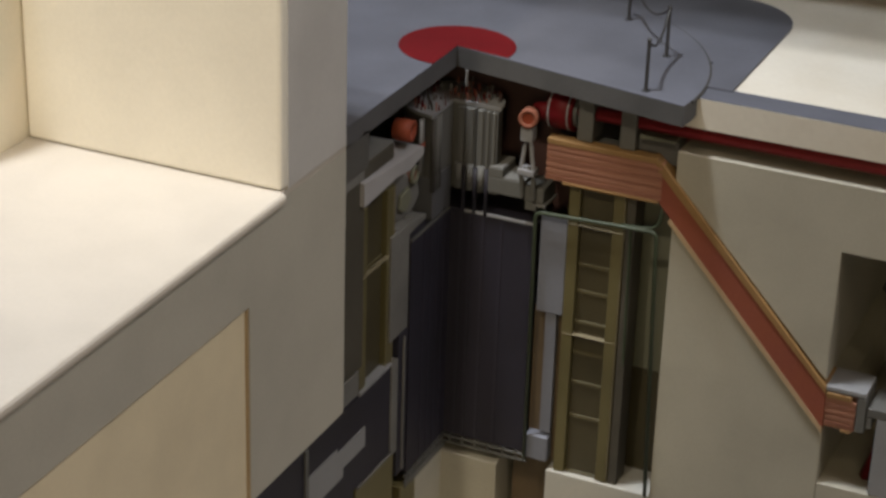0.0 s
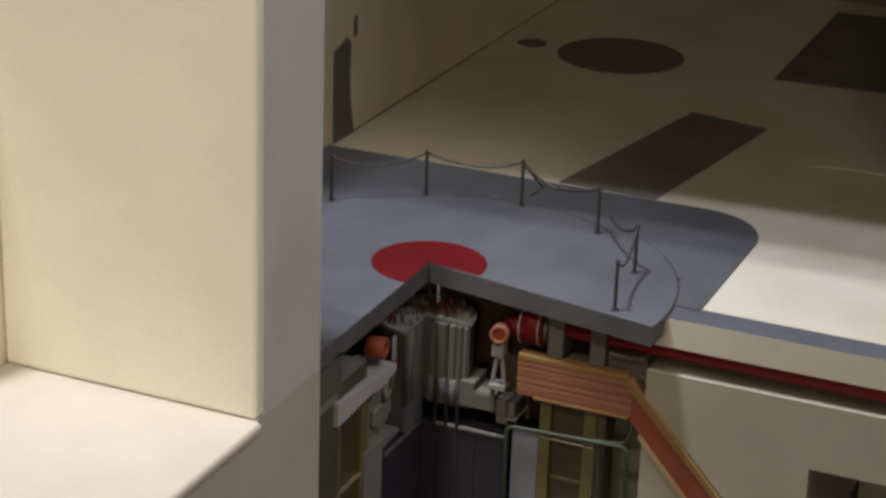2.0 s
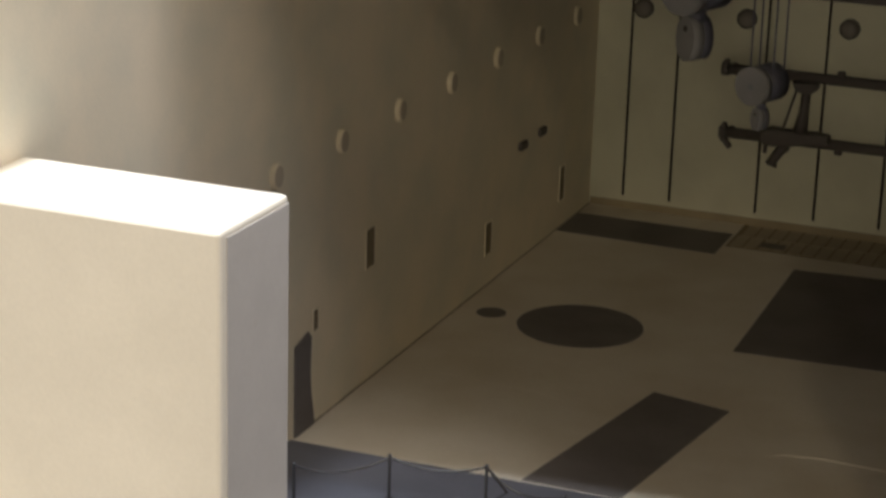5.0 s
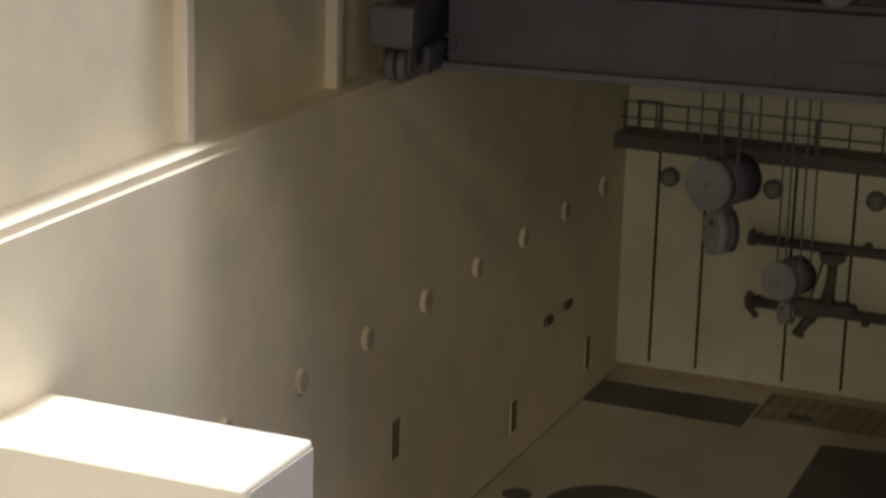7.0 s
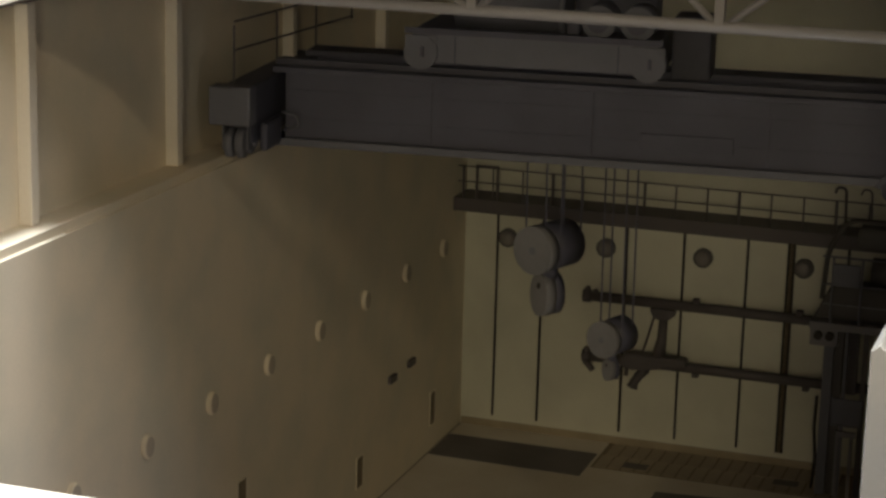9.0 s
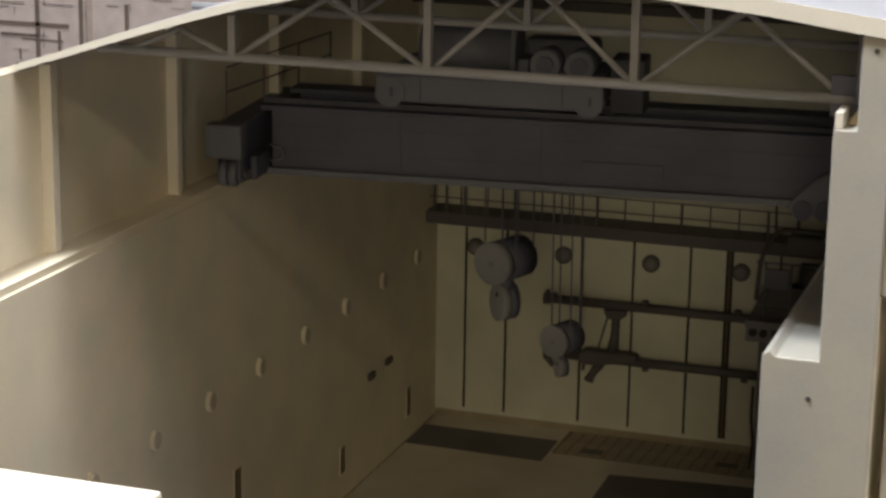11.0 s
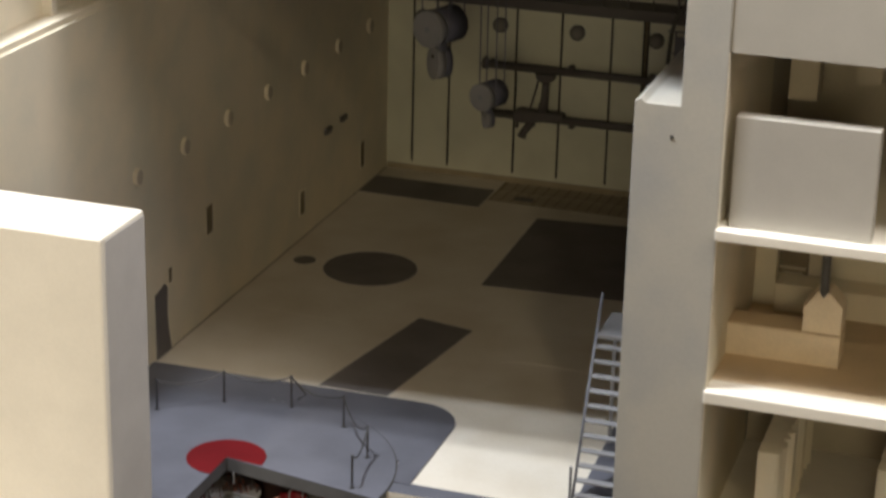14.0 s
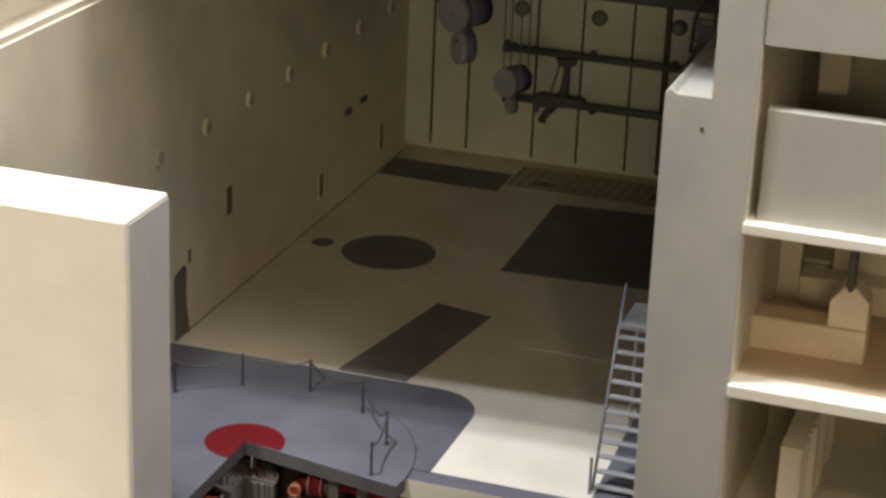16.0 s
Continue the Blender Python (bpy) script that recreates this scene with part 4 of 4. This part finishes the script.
for x in (0.60, 1.93, 3.21, 4.50):
    t = thing("round_lamp", (x, 10.95, 2.62), "round dull metal wall lamp with a domed face", "wall lamp", "lamps on the end wall")
    rim_ = part("rim", tube([(x, 10.998, 2.65), (x, 10.94, 2.65)], 0.125, 24), GREY, t, smooth=True)
    bm = bmesh.new()
    bmesh.ops.create_uvsphere(bm, u_segments=16, v_segments=10, radius=0.10, matrix=Matrix.Translation((x, 10.94, 2.65)) @ Matrix.Diagonal((1, 0.5, 1, 1)))
    part("dome", bm, LAMP_GREY, rim_, smooth=True)

walkway = thing("end_walkway", (3, 10.7, 3.05), "dark brown walkway with a wire railing across the end wall", "walkway")
part("deck", box(0.002, 6.7, 10.45, 10.998, 3.07, 3.25, bevel=0.01), BROWN_STEEL, walkway)
for z in (3.46, 3.66):
    part("rail_bar", tube([(0.05, 10.5, z), (6.7, 10.5, z)], 0.010, 6), BROWN_STEEL, walkway)
for k in range(17):
    x = 0.12 + 0.40 * k
    part("baluster", tube([(x, 10.5, 3.25), (x, 10.5, 3.66)], 0.012 if k % 3 else 0.02, 6), BROWN_STEEL, walkway)
part("gate_frame", tube([(0.30, 10.5, 3.25), (0.30, 10.5, 3.68), (0.58, 10.5, 3.68), (0.58, 10.5, 3.25)], 0.022, 6), BROWN_STEEL, walkway)


def beam(z, x0, x1, lugs):
    t = thing("pipe_beam", (x0, 10.75, z), "dark brown round beam with collars before the end wall", "beam", "beams before the end wall")
    part("bar", tube([(x0, 10.75, z), (x1, 10.75, z)], 0.065, 14), BROWN_STEEL, t, smooth=True)
    part("collar", tube([(x0, 10.75, z), (x0 + 0.09, 10.75, z)], 0.085, 14), BROWN_STEEL, t, smooth=True)
    part("end_lug", box(x0 + 0.02, x0 + 0.08, 10.70, 10.80, z + 0.03, z + 0.12, bevel=0.015), BROWN_STEEL, t)
    for x, s in lugs:
        part("lug", box(x - 0.045, x + 0.045, 10.70, 10.80, min(z + 0.05 * s, z + 0.115 * s), max(z + 0.05 * s, z + 0.115 * s), bevel=0.015), BROWN_STEEL, t)
    for x in (x0 + 0.1, x1 - 0.2):
        part("bracket", box(x - 0.03, x + 0.03, 10.75, 10.998, z - 0.03, z + 0.03), BROWN_STEEL, t)


beam(2.05, 1.72, 5.9, ((3.20, 1), (4.52, 1)))
beam(1.24, 1.74, 5.9, ((1.80, -1), (3.24, -1), (4.66, -1)))
arm = thing("jib_arm", (2.8, 10.7, 0.9), "dark jib arm on a strut between the two beams", "arm")
part("head", prism([(2.62, 1.99), (2.95, 2.0), (2.94, 1.92), (2.86, 1.86), (2.72, 1.86), (2.66, 1.90)], "y", 10.64, 10.78, bevel=0.012), BROWN_STEEL, arm)
part("strut", tube([(2.80, 10.7, 1.90), (2.79, 10.7, 1.60), (2.76, 10.7, 1.36)], [0.055, 0.06, 0.09], 10), BROWN_STEEL, arm, smooth=True)
part("brace", tube([(2.68, 10.68, 1.89), (2.55, 10.68, 1.38)], 0.016, 6), BROWN_STEEL, arm)
part("body", prism([(2.28, 1.19), (2.28, 1.33), (2.38, 1.38), (2.62, 1.37), (2.95, 1.375), (3.12, 1.36), (3.13, 1.27), (2.9, 1.235), (2.6, 1.17), (2.4, 1.16)], "y", 10.60, 10.82, bevel=0.025), BROWN_STEEL, arm)
part("nose", tube([(2.60, 10.68, 1.18), (2.52, 10.67, 1.08), (2.46, 10.66, 0.98), (2.44, 10.66, 0.92)], [0.07, 0.06, 0.055, 0.075], 10), BROWN_STEEL, arm, smooth=True)
part("peg", tube([(2.35, 10.68, 1.18), (2.34, 10.68, 1.06)], 0.028, 8), BROWN_STEEL, arm)
part("end_grip", tube([(1.82, 10.68, 1.16), (1.90, 10.68, 1.07)], 0.04, 8), BROWN_STEEL, arm)

# lift in the far corner
lift = thing("lift_frame", (5.4, 10.4, 0), "dark steel lift frame with a platform and guard rails", "lift")
lp = part("platform", box(4.75, 6.3, 10.05, 10.7, 2.14, 2.24, bevel=0.01), LIGHT, lift, "pale grey lift platform")
part("machine", prism([(4.78, 2.242), (6.2, 2.242), (6.2, 2.66), (5.02, 2.66), (4.90, 2.56)], "y", 10.25, 10.65, bevel=0.02), GREY, lift, "dark machine housing")
for x0, x1, y0, m in ((4.94, 5.06, 10.12, CRANE_LIGHT), (5.07, 5.17, 10.16, MIDGREY), (5.19, 5.23, 10.12, CRANE_LIGHT), (5.40, 5.46, 10.2, BROWN_STEEL), (5.62, 5.70, 10.2, BROWN_STEEL)):
    part("guide", box(x0, x1, y0, y0 + 0.06, 0.006, 2.138), m, lift)
part("lower_frame", box(5.16, 5.40, 10.08, 10.12, 0.80, 0.87, bm=box(5.16, 5.20, 10.08, 10.12, 0.006, 0.80, bm=box(5.33, 5.37, 10.08, 10.12, 0.006, 0.80))), LIGHT, lift, "pale frame at the foot")
for z in (2.72, 3.06):
    part("rail_bar", tube([(4.86, 10.08, z), (6.3, 10.08, z)], 0.014, 6), CRANE_LIGHT, lp)
for x in (4.99, 5.34, 5.68):
    part("upright", tube([(x, 10.08, 2.24), (x, 10.08, 3.06)], 0.016, 6), CRANE_LIGHT, lp)
part("winch", tube([(5.42, 10.4, 2.85), (5.75, 10.4, 2.85)], 0.17, 16), MIDGREY, lift, smooth=True)
part("hoist_arm", tube(bend([(4.86, 10.2, 2.5), (4.90, 10.2, 3.1), (5.1, 10.2, 3.5), (5.9, 10.2, 3.5)], 0.15), 0.03, 8), GREY, lift, smooth=True)
part("hoist_motor", box(5.25, 5.75, 10.1, 10.5, 3.2, 3.44, bevel=0.05), GREY, lift)
for x in (4.86, 5.0):
    part("bolt", tube([(x, 10.06, 2.06), (x, 10.3, 2.06)], 0.055, 12), BLACK, lift)
part("bolt_plate", box(4.76, 5.10, 10.1, 10.16, 1.93, 2.138), LIGHT, lift)
part("mast", box(5.0, 5.07, 10.24, 10.32, 0.006, 2.136), BLACK, lift, "dark mast")
part("cable_duct", box(5.10, 5.34, 10.26, 10.34, 1.30, 2.136), BROWN_STEEL, lift, "dark brown cable duct")
part("side_plate", box(5.09, 5.46, 10.10, 10.14, 0.95, 1.28, bevel=0.01), CRANE_LIGHT, lift, "grey cover plate")
part("plate_edge", box(5.09, 5.46, 10.09, 10.10, 0.93, 0.95), CRANE_LIGHT, lift)
part("plate_edge", box(5.075, 5.09, 10.09, 10.14, 0.93, 1.30), CRANE_LIGHT, lift)
part("slack_cable", tube([(4.87, 10.3, 1.22), (4.86, 10.3, 0.8), (4.90, 10.3, 0.4), (4.87, 10.3, 0.01)], 0.022, 6), BLACK, lift, "dark hanging cable", smooth=True)
part("panel_joint", box(5.30, 5.315, 10.235, 10.25, 2.26, 2.65), LIGHT, lift)
part("panel_joint", box(4.86, 6.19, 10.235, 10.25, 2.42, 2.435), LIGHT, lift)
part("basket", box(4.98, 5.32, 10.06, 10.09, 2.70, 2.98, bevel=0.01), CRANE_LIGHT, lift, "grey control box in the guard rails")
for x in (5.05, 5.36):
    part("hooked_post", tube(bend([(x + 0.02, 10.3, 3.30), (x, 10.3, 3.86), (x - 0.10, 10.3, 3.88), (x - 0.13, 10.3, 3.80)], 0.05), 0.017 if x < 5.2 else 0.012, 8), BROWN_STEEL, lift, smooth=True)

# ---- overhead crane, standing slightly askew ----
CR = pose(0.1 * S, 4.42 * S, 5.02 * S, 0, 0, 6.3)
crane = thing("overhead_crane", (0, 0, 0), "slate grey double-girder overhead crane with trolley and hooks", "crane")
g1 = part("girder", box(0.12, 6.45, 0.0, 0.30, 0.08, 0.74, bevel=0.01), CRANE, crane)
part("lower_flange", box(0.0, 6.5, -0.05, 0.35, 0.0, 0.08, bevel=0.01), CRANE_LIGHT, g1, "pale lower flange")
part("upper_flange", box(0.0, 6.5, -0.05, 0.35, 0.74, 0.80, bevel=0.01), CRANE, g1)
part("trolley_rail", box(0.0, 6.5, 0.1, 0.18, 0.80, 0.86), CRANE, g1)
for x in (1.6, 3.2, 4.9):
    part("web_plate", box(x, x + 0.03, -0.012, 0.0, 0.085, 0.735), CRANE, g1)
part("inspection_cover", box(3.7, 4.6, -0.014, 0.0, 0.20, 0.36, bevel=0.006), CRANE, g1)
g2 = part("girder", box(0.12, 6.45, 1.15, 1.45, 0.08, 0.74, bevel=0.01), CRANE, crane)
part("lower_flange", box(0.0, 6.5, 1.10, 1.50, 0.0, 0.08, bevel=0.01), CRANE_LIGHT, g2)
part("upper_flange", box(0.0, 6.5, 1.10, 1.50, 0.74, 0.80, bevel=0.01), CRANE, g2)
part("end_carriage", box(-0.30, -0.0, -0.68, 1.75, 0.12, 0.70, bevel=0.02), CRANE, crane)
part("end_carriage", box(6.46, 6.62, -0.2, 1.7, 0.10, 0.66, bevel=0.02), CRANE, crane)
cabx = part("drive_box", box(-0.38, 0.04, -0.90, -0.68, 0.33, 0.71, bevel=0.02), CRANE_LIGHT, crane, "pale grey drive box")
for y in (-0.78, -0.56, 1.5):
    for x in (-0.185, -0.075):
        w = part("wheel", tube([(x - 0.045, y, 0.15), (x - 0.03, y, 0.15), (x + 0.03, y, 0.15), (x + 0.045, y, 0.15)], [0.12, 0.145, 0.145, 0.12], 20), CRANE_LIGHT, crane, smooth=True)
        part("axle", tube([(x - 0.06, y, 0.15), (x + 0.055, y, 0.15)], 0.04, 10), CRANE, w)
    part("fork", box(-0.265, -0.245, y - 0.05, y + 0.05, 0.08, 0.34, bevel=0.006), CRANE_LIGHT, crane)
    part("fork", box(-0.02, 0.0, y - 0.05, y + 0.05, 0.08, 0.34, bevel=0.006), CRANE_LIGHT, crane)
part("wheel_bracket", box(0.01, 0.09, -0.50, 0.0, 0.02, 0.30, bevel=0.03), CRANE, crane)
part("hose_loop", tube(bend([(0.10, -0.04, 0.34), (0.26, -0.08, 0.33), (0.30, -0.08, 0.22), (0.12, -0.05, 0.16)], 0.05), 0.016, 6), CRANE_LIGHT, crane, smooth=True)
for z in (0.92, 1.20):
    part("handrail", tube([(-0.22, -0.6, z + 0.1), (0.1, 2.6, z + 0.06)], 0.010, 6), BROWN_STEEL, crane)
for k in range(4):
    part("rail_upright", tube([(-0.22 + 0.105 * k, -0.6 + 1.06 * k, 0.70 if k < 3 else 0.95), (-0.22 + 0.105 * k, -0.6 + 1.06 * k, 1.27)], 0.012, 6), BROWN_STEEL, crane)
part("walkway", box(0.1, 6.4, 1.5, 1.8, 0.70, 0.74), CRANE, crane)
part("web_seam", box(0.14, 6.44, -0.006, 0.0, 0.27, 0.285), CRANE, g1)
part("web_seam", box(0.14, 6.44, -0.006, 0.0, 0.56, 0.57), CRANE, g1)
part("end_gusset", prism([(5.95, 0.0), (6.02, -0.02), (6.30, -0.10), (6.42, 0.10), (6.42, 0.42), (6.22, 0.30), (6.05, 0.14)], "y", -0.10, -0.055, bevel=0.01), CRANE_LIGHT, crane, "pale curved end bracket")
for x in (6.12, 6.36):
    part("end_wheel", tube([(x, -0.12, -0.02), (x, 0.02, -0.02)], 0.11, 20), CRANE, crane, smooth=True)

tr = part("trolley", box(1.42, 3.85, -0.06, 1.42, 0.92, 1.25, bevel=0.02), CRANE_LIGHT, crane, "pale grey trolley frame")
part("rim_bar", box(1.35, 3.88, -0.075, -0.06, 1.21, 1.27), CRANE, tr)
for x in (1.52, 3.75):
    w = part("wheel_guard", tube([(x, -0.10, 1.03), (x, 0.16, 1.03)], 0.17, 24), CRANE_LIGHT, crane, smooth=True)
    part("axle_cap", box(x + 0.0, x + 0.035, -0.115, -0.10, 0.99, 1.09, bevel=0.004), CRANE, w)
    part("guard_top", box(x - 0.16, x + 0.16, -0.085, -0.0765, 1.03, 1.20, bevel=0.003), CRANE_LIGHT, crane)
for x in (1.85, 3.45):
    part("panel_joint", box(x, x + 0.015, -0.066, -0.06, 0.93, 1.20), CRANE, tr)
drum1 = part("rope_drum", tube([(1.80, 0.38, 1.50), (2.84, 0.38, 1.50)], 0.29, 28), CRANE_LIGHT, crane, smooth=True)
part("drum_flange", tube([(2.84, 0.38, 1.50), (2.90, 0.38, 1.50)], 0.32, 28), CRANE_LIGHT, drum1, smooth=True)
part("gearbox", box(2.93, 3.75, 0.5, 0.9, 1.25, 1.62, bevel=0.05), CRANE, crane)
for x in (3.24, 3.62):
    mo = part("motor", tube([(x, 0.02, 1.40), (x, 0.45, 1.40)], 0.165, 24), CRANE_LIGHT, crane, smooth=True)
    part("motor_cap", tube([(x, -0.02, 1.40), (x, 0.018, 1.40)], 0.10, 20), CRANE, mo, smooth=True)
part("cabinet", box(2.92, 3.05, 0.1, 0.5, 1.25, 1.45, bevel=0.02), CRANE, crane)
part("control_box", box(3.90, 4.28, 0.55, 1.1, 0.80, 1.42, bevel=0.02), CRANE, crane, "dark grey control box")

# hook blocks, in the crane's own axes
def hook_block(x, y, zc, r, length, hook_r, hang, label):
    """A fat pulley drum that faces the front, with a disc-shaped hook below, on ropes."""
    d = Vector((0.48, 0.87, 0.02))
    p = Vector((x, y, zc))
    b = part("hook_block", tube([p, p + d * length * 0.25], r, 32), HOOK_GREY, crane, label, smooth=True)
    part("sheave", tube([p + d * length * 0.27, p + d * length], r * 0.98, 32), CRANE, b, smooth=True)
    part("axle", tube([p - d * 0.006, p + d * (length + 0.04)], r * 0.16, 16), CRANE_LIGHT, b, smooth=True)
    q = p + d * length * 0.5 + Vector((0, 0, -r * 0.95))
    part("shank", tube([q + Vector((0, 0, 0.05)), q + Vector((0, 0, -0.12))], hook_r * 0.5, 14), CRANE, b, smooth=True)
    c = q + Vector((0, 0, -0.07 - hook_r))
    d = Vector((0.72, 0.69, 0.0))
    w = hook_r * 0.6
    for name, a, e, rr, mat in (("hook", -w, 0.1 * w, 1.0, HOOK_GREY), ("hook_back", 0.12 * w, w, 0.96, CRANE)):
        bm = tube([c + d * a, c + d * e], hook_r * rr, 24)
        for v in bm.verts:
            off = v.co - c
            along = d * off.dot(d)
            side = off - along
            v.co = c + along + Vector((side.x * 0.8, side.y * 0.8, side.z * 1.16))
        part(name, bm, mat, b, smooth=True)
    part("hook_eye", tube([c - d * (w + 0.004) + Vector((0, 0, hook_r * 0.5)), c - d * (w - 0.02) + Vector((0, 0, hook_r * 0.5))], hook_r * 0.16, 10), BLACK, b)
    for k, dx in enumerate(hang):
        e = p + d * (length * (0.15 if k % 2 else 0.75)) + Vector((dx, 0, r * 0.7))
        part("rope", tube([e, (e.x - 0.02, e.y, 0.9)], 0.010, 6), CRANE, b)
    return b


hook_block(2.61, 0.40, -1.00, 0.25, 0.56, 0.195, (-0.22, -0.14, -0.04, 0.06, 0.14, 0.22), "pale round main hook block hanging on ropes")
hook_block(3.345, 0.45, -1.89, 0.19, 0.38, 0.10, (-0.16, -0.06, 0.08, 0.16), "pale round small hook block hanging on ropes")
crane.matrix_world = CR

# ---- roof trusses ----
def truss(y, zc, label):
    t = thing("roof_truss", (3.4, y, zc), label, "truss", "roof trusses")
    part("bottom_chord", tube([(0.30 if y < 1 else -0.2, y, zc + 0.01), (7.38, y, zc + 0.02)], 0.045, 12), TRUSS, t, smooth=True)
    def top(x):
        return float(np.interp(x, [p[0] for p in rx], [p[1] for p in rx])) - 0.05
    nodes = [0.6, 1.68, 3.56, 5.43, 7.25]
    for a, b in zip(nodes, nodes[1:]):
        m = (a + b) / 2
        for x in (a, b):
            part("diagonal", tube([(x, y, zc), (m, y, top(m))], 0.028, 8), TRUSS, t, smooth=True)
    for x in nodes[1:-1]:
        part("vertical", box(x - 0.045, x + 0.025, y - 0.04, y + 0.04, zc, top(x)), TRUSS, t)
    part("gusset", box(7.1, 7.385, y - 0.03, y + 0.03, zc - 0.12, zc + 0.22), CRANE, t)
    return t


solid("trim", box(7.205, 7.27, YC + 0.02, 0.12, 6.925, 7.06, bevel=0.006), BLOCK, "small cream block on the wall's upper ledge", "trim", kind="structure")
solid("trim", prism([(7.275, 6.924), (7.388, 6.924), (7.388, 7.06), (7.36, 7.06)], "y", -0.02, 0.10), RAW_BOARD, "raw tan wedge on the wall's upper ledge", "trim", kind="structure")
solid("wall_post", box(7.31, 7.386, 0.10, 0.16, 7.10, 7.68, bevel=0.006), CRANE_LIGHT, "grey-blue post beside the roof truss", "post", kind="structure")
truss(0.2, 7.07, "pale grey roof truss of welded tubes at the cut")
truss(3.3, 7.05, "pale grey roof truss of welded tubes over the crane")
solid("roof_purlin", box(-0.4, 7.38, 8.0, 8.15, 7.0, 7.1), BROWN_STEEL, "dark brown purlin high under the roof", "purlin")
solid("roof_purlin", box(-0.4, 7.38, 10.7, 10.99, 6.2, 6.32), BROWN_STEEL, "dark brown beam high on the end wall", "purlin")

# ---- stair ladder by the east wall ----
lad = thing("steel_stair", (6.4, 0.9, 0), "light steel stair with open treads against the east wall", "stair")
A, B = Vector((6.08, 1.47, 2.10)), Vector((6.13, 0.28, 0.008))
for dx in (0.0, 0.55):
    part("stringer", tube([A + Vector((dx, 0, 0)), B + Vector((dx, 0, 0))], 0.017, 8), CRANE_LIGHT, lad, smooth=True)
for k in range(11):
    z = 0.06 + 0.150 * k
    p = B.lerp(A, z / 2.1)
    part("tread", box(p.x + 0.02, p.x + 0.545, p.y - 0.05, p.y + 0.05, z - 0.011, z + 0.011, bevel=0.004), LIGHT, lad)
part("landing", box(6.1, XR - 0.002, 1.22, 1.95, 1.63, 1.69, bevel=0.006), LIGHT, lad)
part("newel", tube([(6.12, 0.20, 0.008), (6.12, 0.20, 0.46)], 0.018, 8), LIGHT, lad)
for x in (6.14, 6.64):
    part("landing_leg", box(x, x + 0.04, 1.88, 1.92, 0.008, 1.63), LIGHT, lad)

# ---- posters on the far gallery wall ----
def poster(x0, x1, z0, z1, seed, blocks):
    t = thing("wall_chart", ((x0 + x1) / 2, 40, z0), "large pinkish chart of grey technical drawings on the wall", "chart", "charts on the gallery wall")
    part("sheet", box(x0, x1, 39.9, 40, z0, z1), POSTER, t)
    r = random.Random(seed)
    for k in range(190):
        u, v = r.uniform(x0 + 0.2, x1 - 1.3), r.uniform(z0 + 0.2, z1 - 0.8)
        w, h = (r.uniform(0.2, 1.2), r.uniform(0.02, 0.06)) if r.random() < 0.55 else (r.uniform(0.02, 0.06), r.uniform(0.2, 0.7))
        part("drawing_line", box(u, u + w, 39.87, 39.895, v, v + h), INK if r.random() < 0.2 else PALE_INK, t)
    for u, v, w, h in blocks:
        part("drawing_bar", box(u, u + w, 39.86, 39.869, v, v + h), INK, t)


poster(-29, -21.35, -6, 8, 1, ((-23.07, -5.9, 0.15, 13.8), (-24.6, 0.60, 2.7, 0.12), (-24.3, 0.26, 1.3, 0.09), (-21.55, -5.9, 0.14, 13.8), (-22.3, -0.30, 0.10, 0.8), (-23.8, -0.9, 0.6, 0.3)))
poster(-21.1, -10, -6, 8, 2, ((-19.98, 0.15, 0.13, 1.3),))
dome = solid("chart_drawing", prism([(-18.6 + q * math.cos(radians(a)), 0.1 + 0.85 * q * math.sin(radians(a))) for q, rg in ((0.95, range(10, 171, 10)), (0.72, range(170, 9, -10))) for a in rg], "y", 39.86, 39.895), PALE_INK, "grey arched drawing on the chart", "drawing")

for x, y in ((2.64, 10.21), (4.55, 10.35)):
    solid("floor_plate", box(x - 0.16, x + 0.16, y - 0.1, y + 0.1, 0.0, 0.016, bevel=0.004), DARK, "small dark plate lying in the tile strip", "plate")

# ---- floor tiles by the end wall, last ----
tiles = thing("tile_strip", (3.6, 10.5, 0), "strip of dull brown tiles before the end wall", "tiles", kind="structure")
part("bed", box(2.10, 5.6, 9.98, 10.97, 0.0, 0.005), NICHE, tiles, "dark bed between the tiles")
me = None
for i in range(19):
    for j in range(2):
        x, y = 2.14 + 0.178 * i + 0.03 * j, 10.0 + 0.48 * j
        if me is None:
            ob = part("tile", box(0, 0.155, 0, 0.465, 0.005, 0.012, bevel=0.003), TILE, tiles)
            me = ob.data
            off = BASE[tiles.name].copy()
            for v in me.vertices:
                v.co += off
        else:
            ob = new("tile", me)
            ob.parent = tiles
        ob.location = Vector((x, y, 0)) * S - BASE[tiles.name]
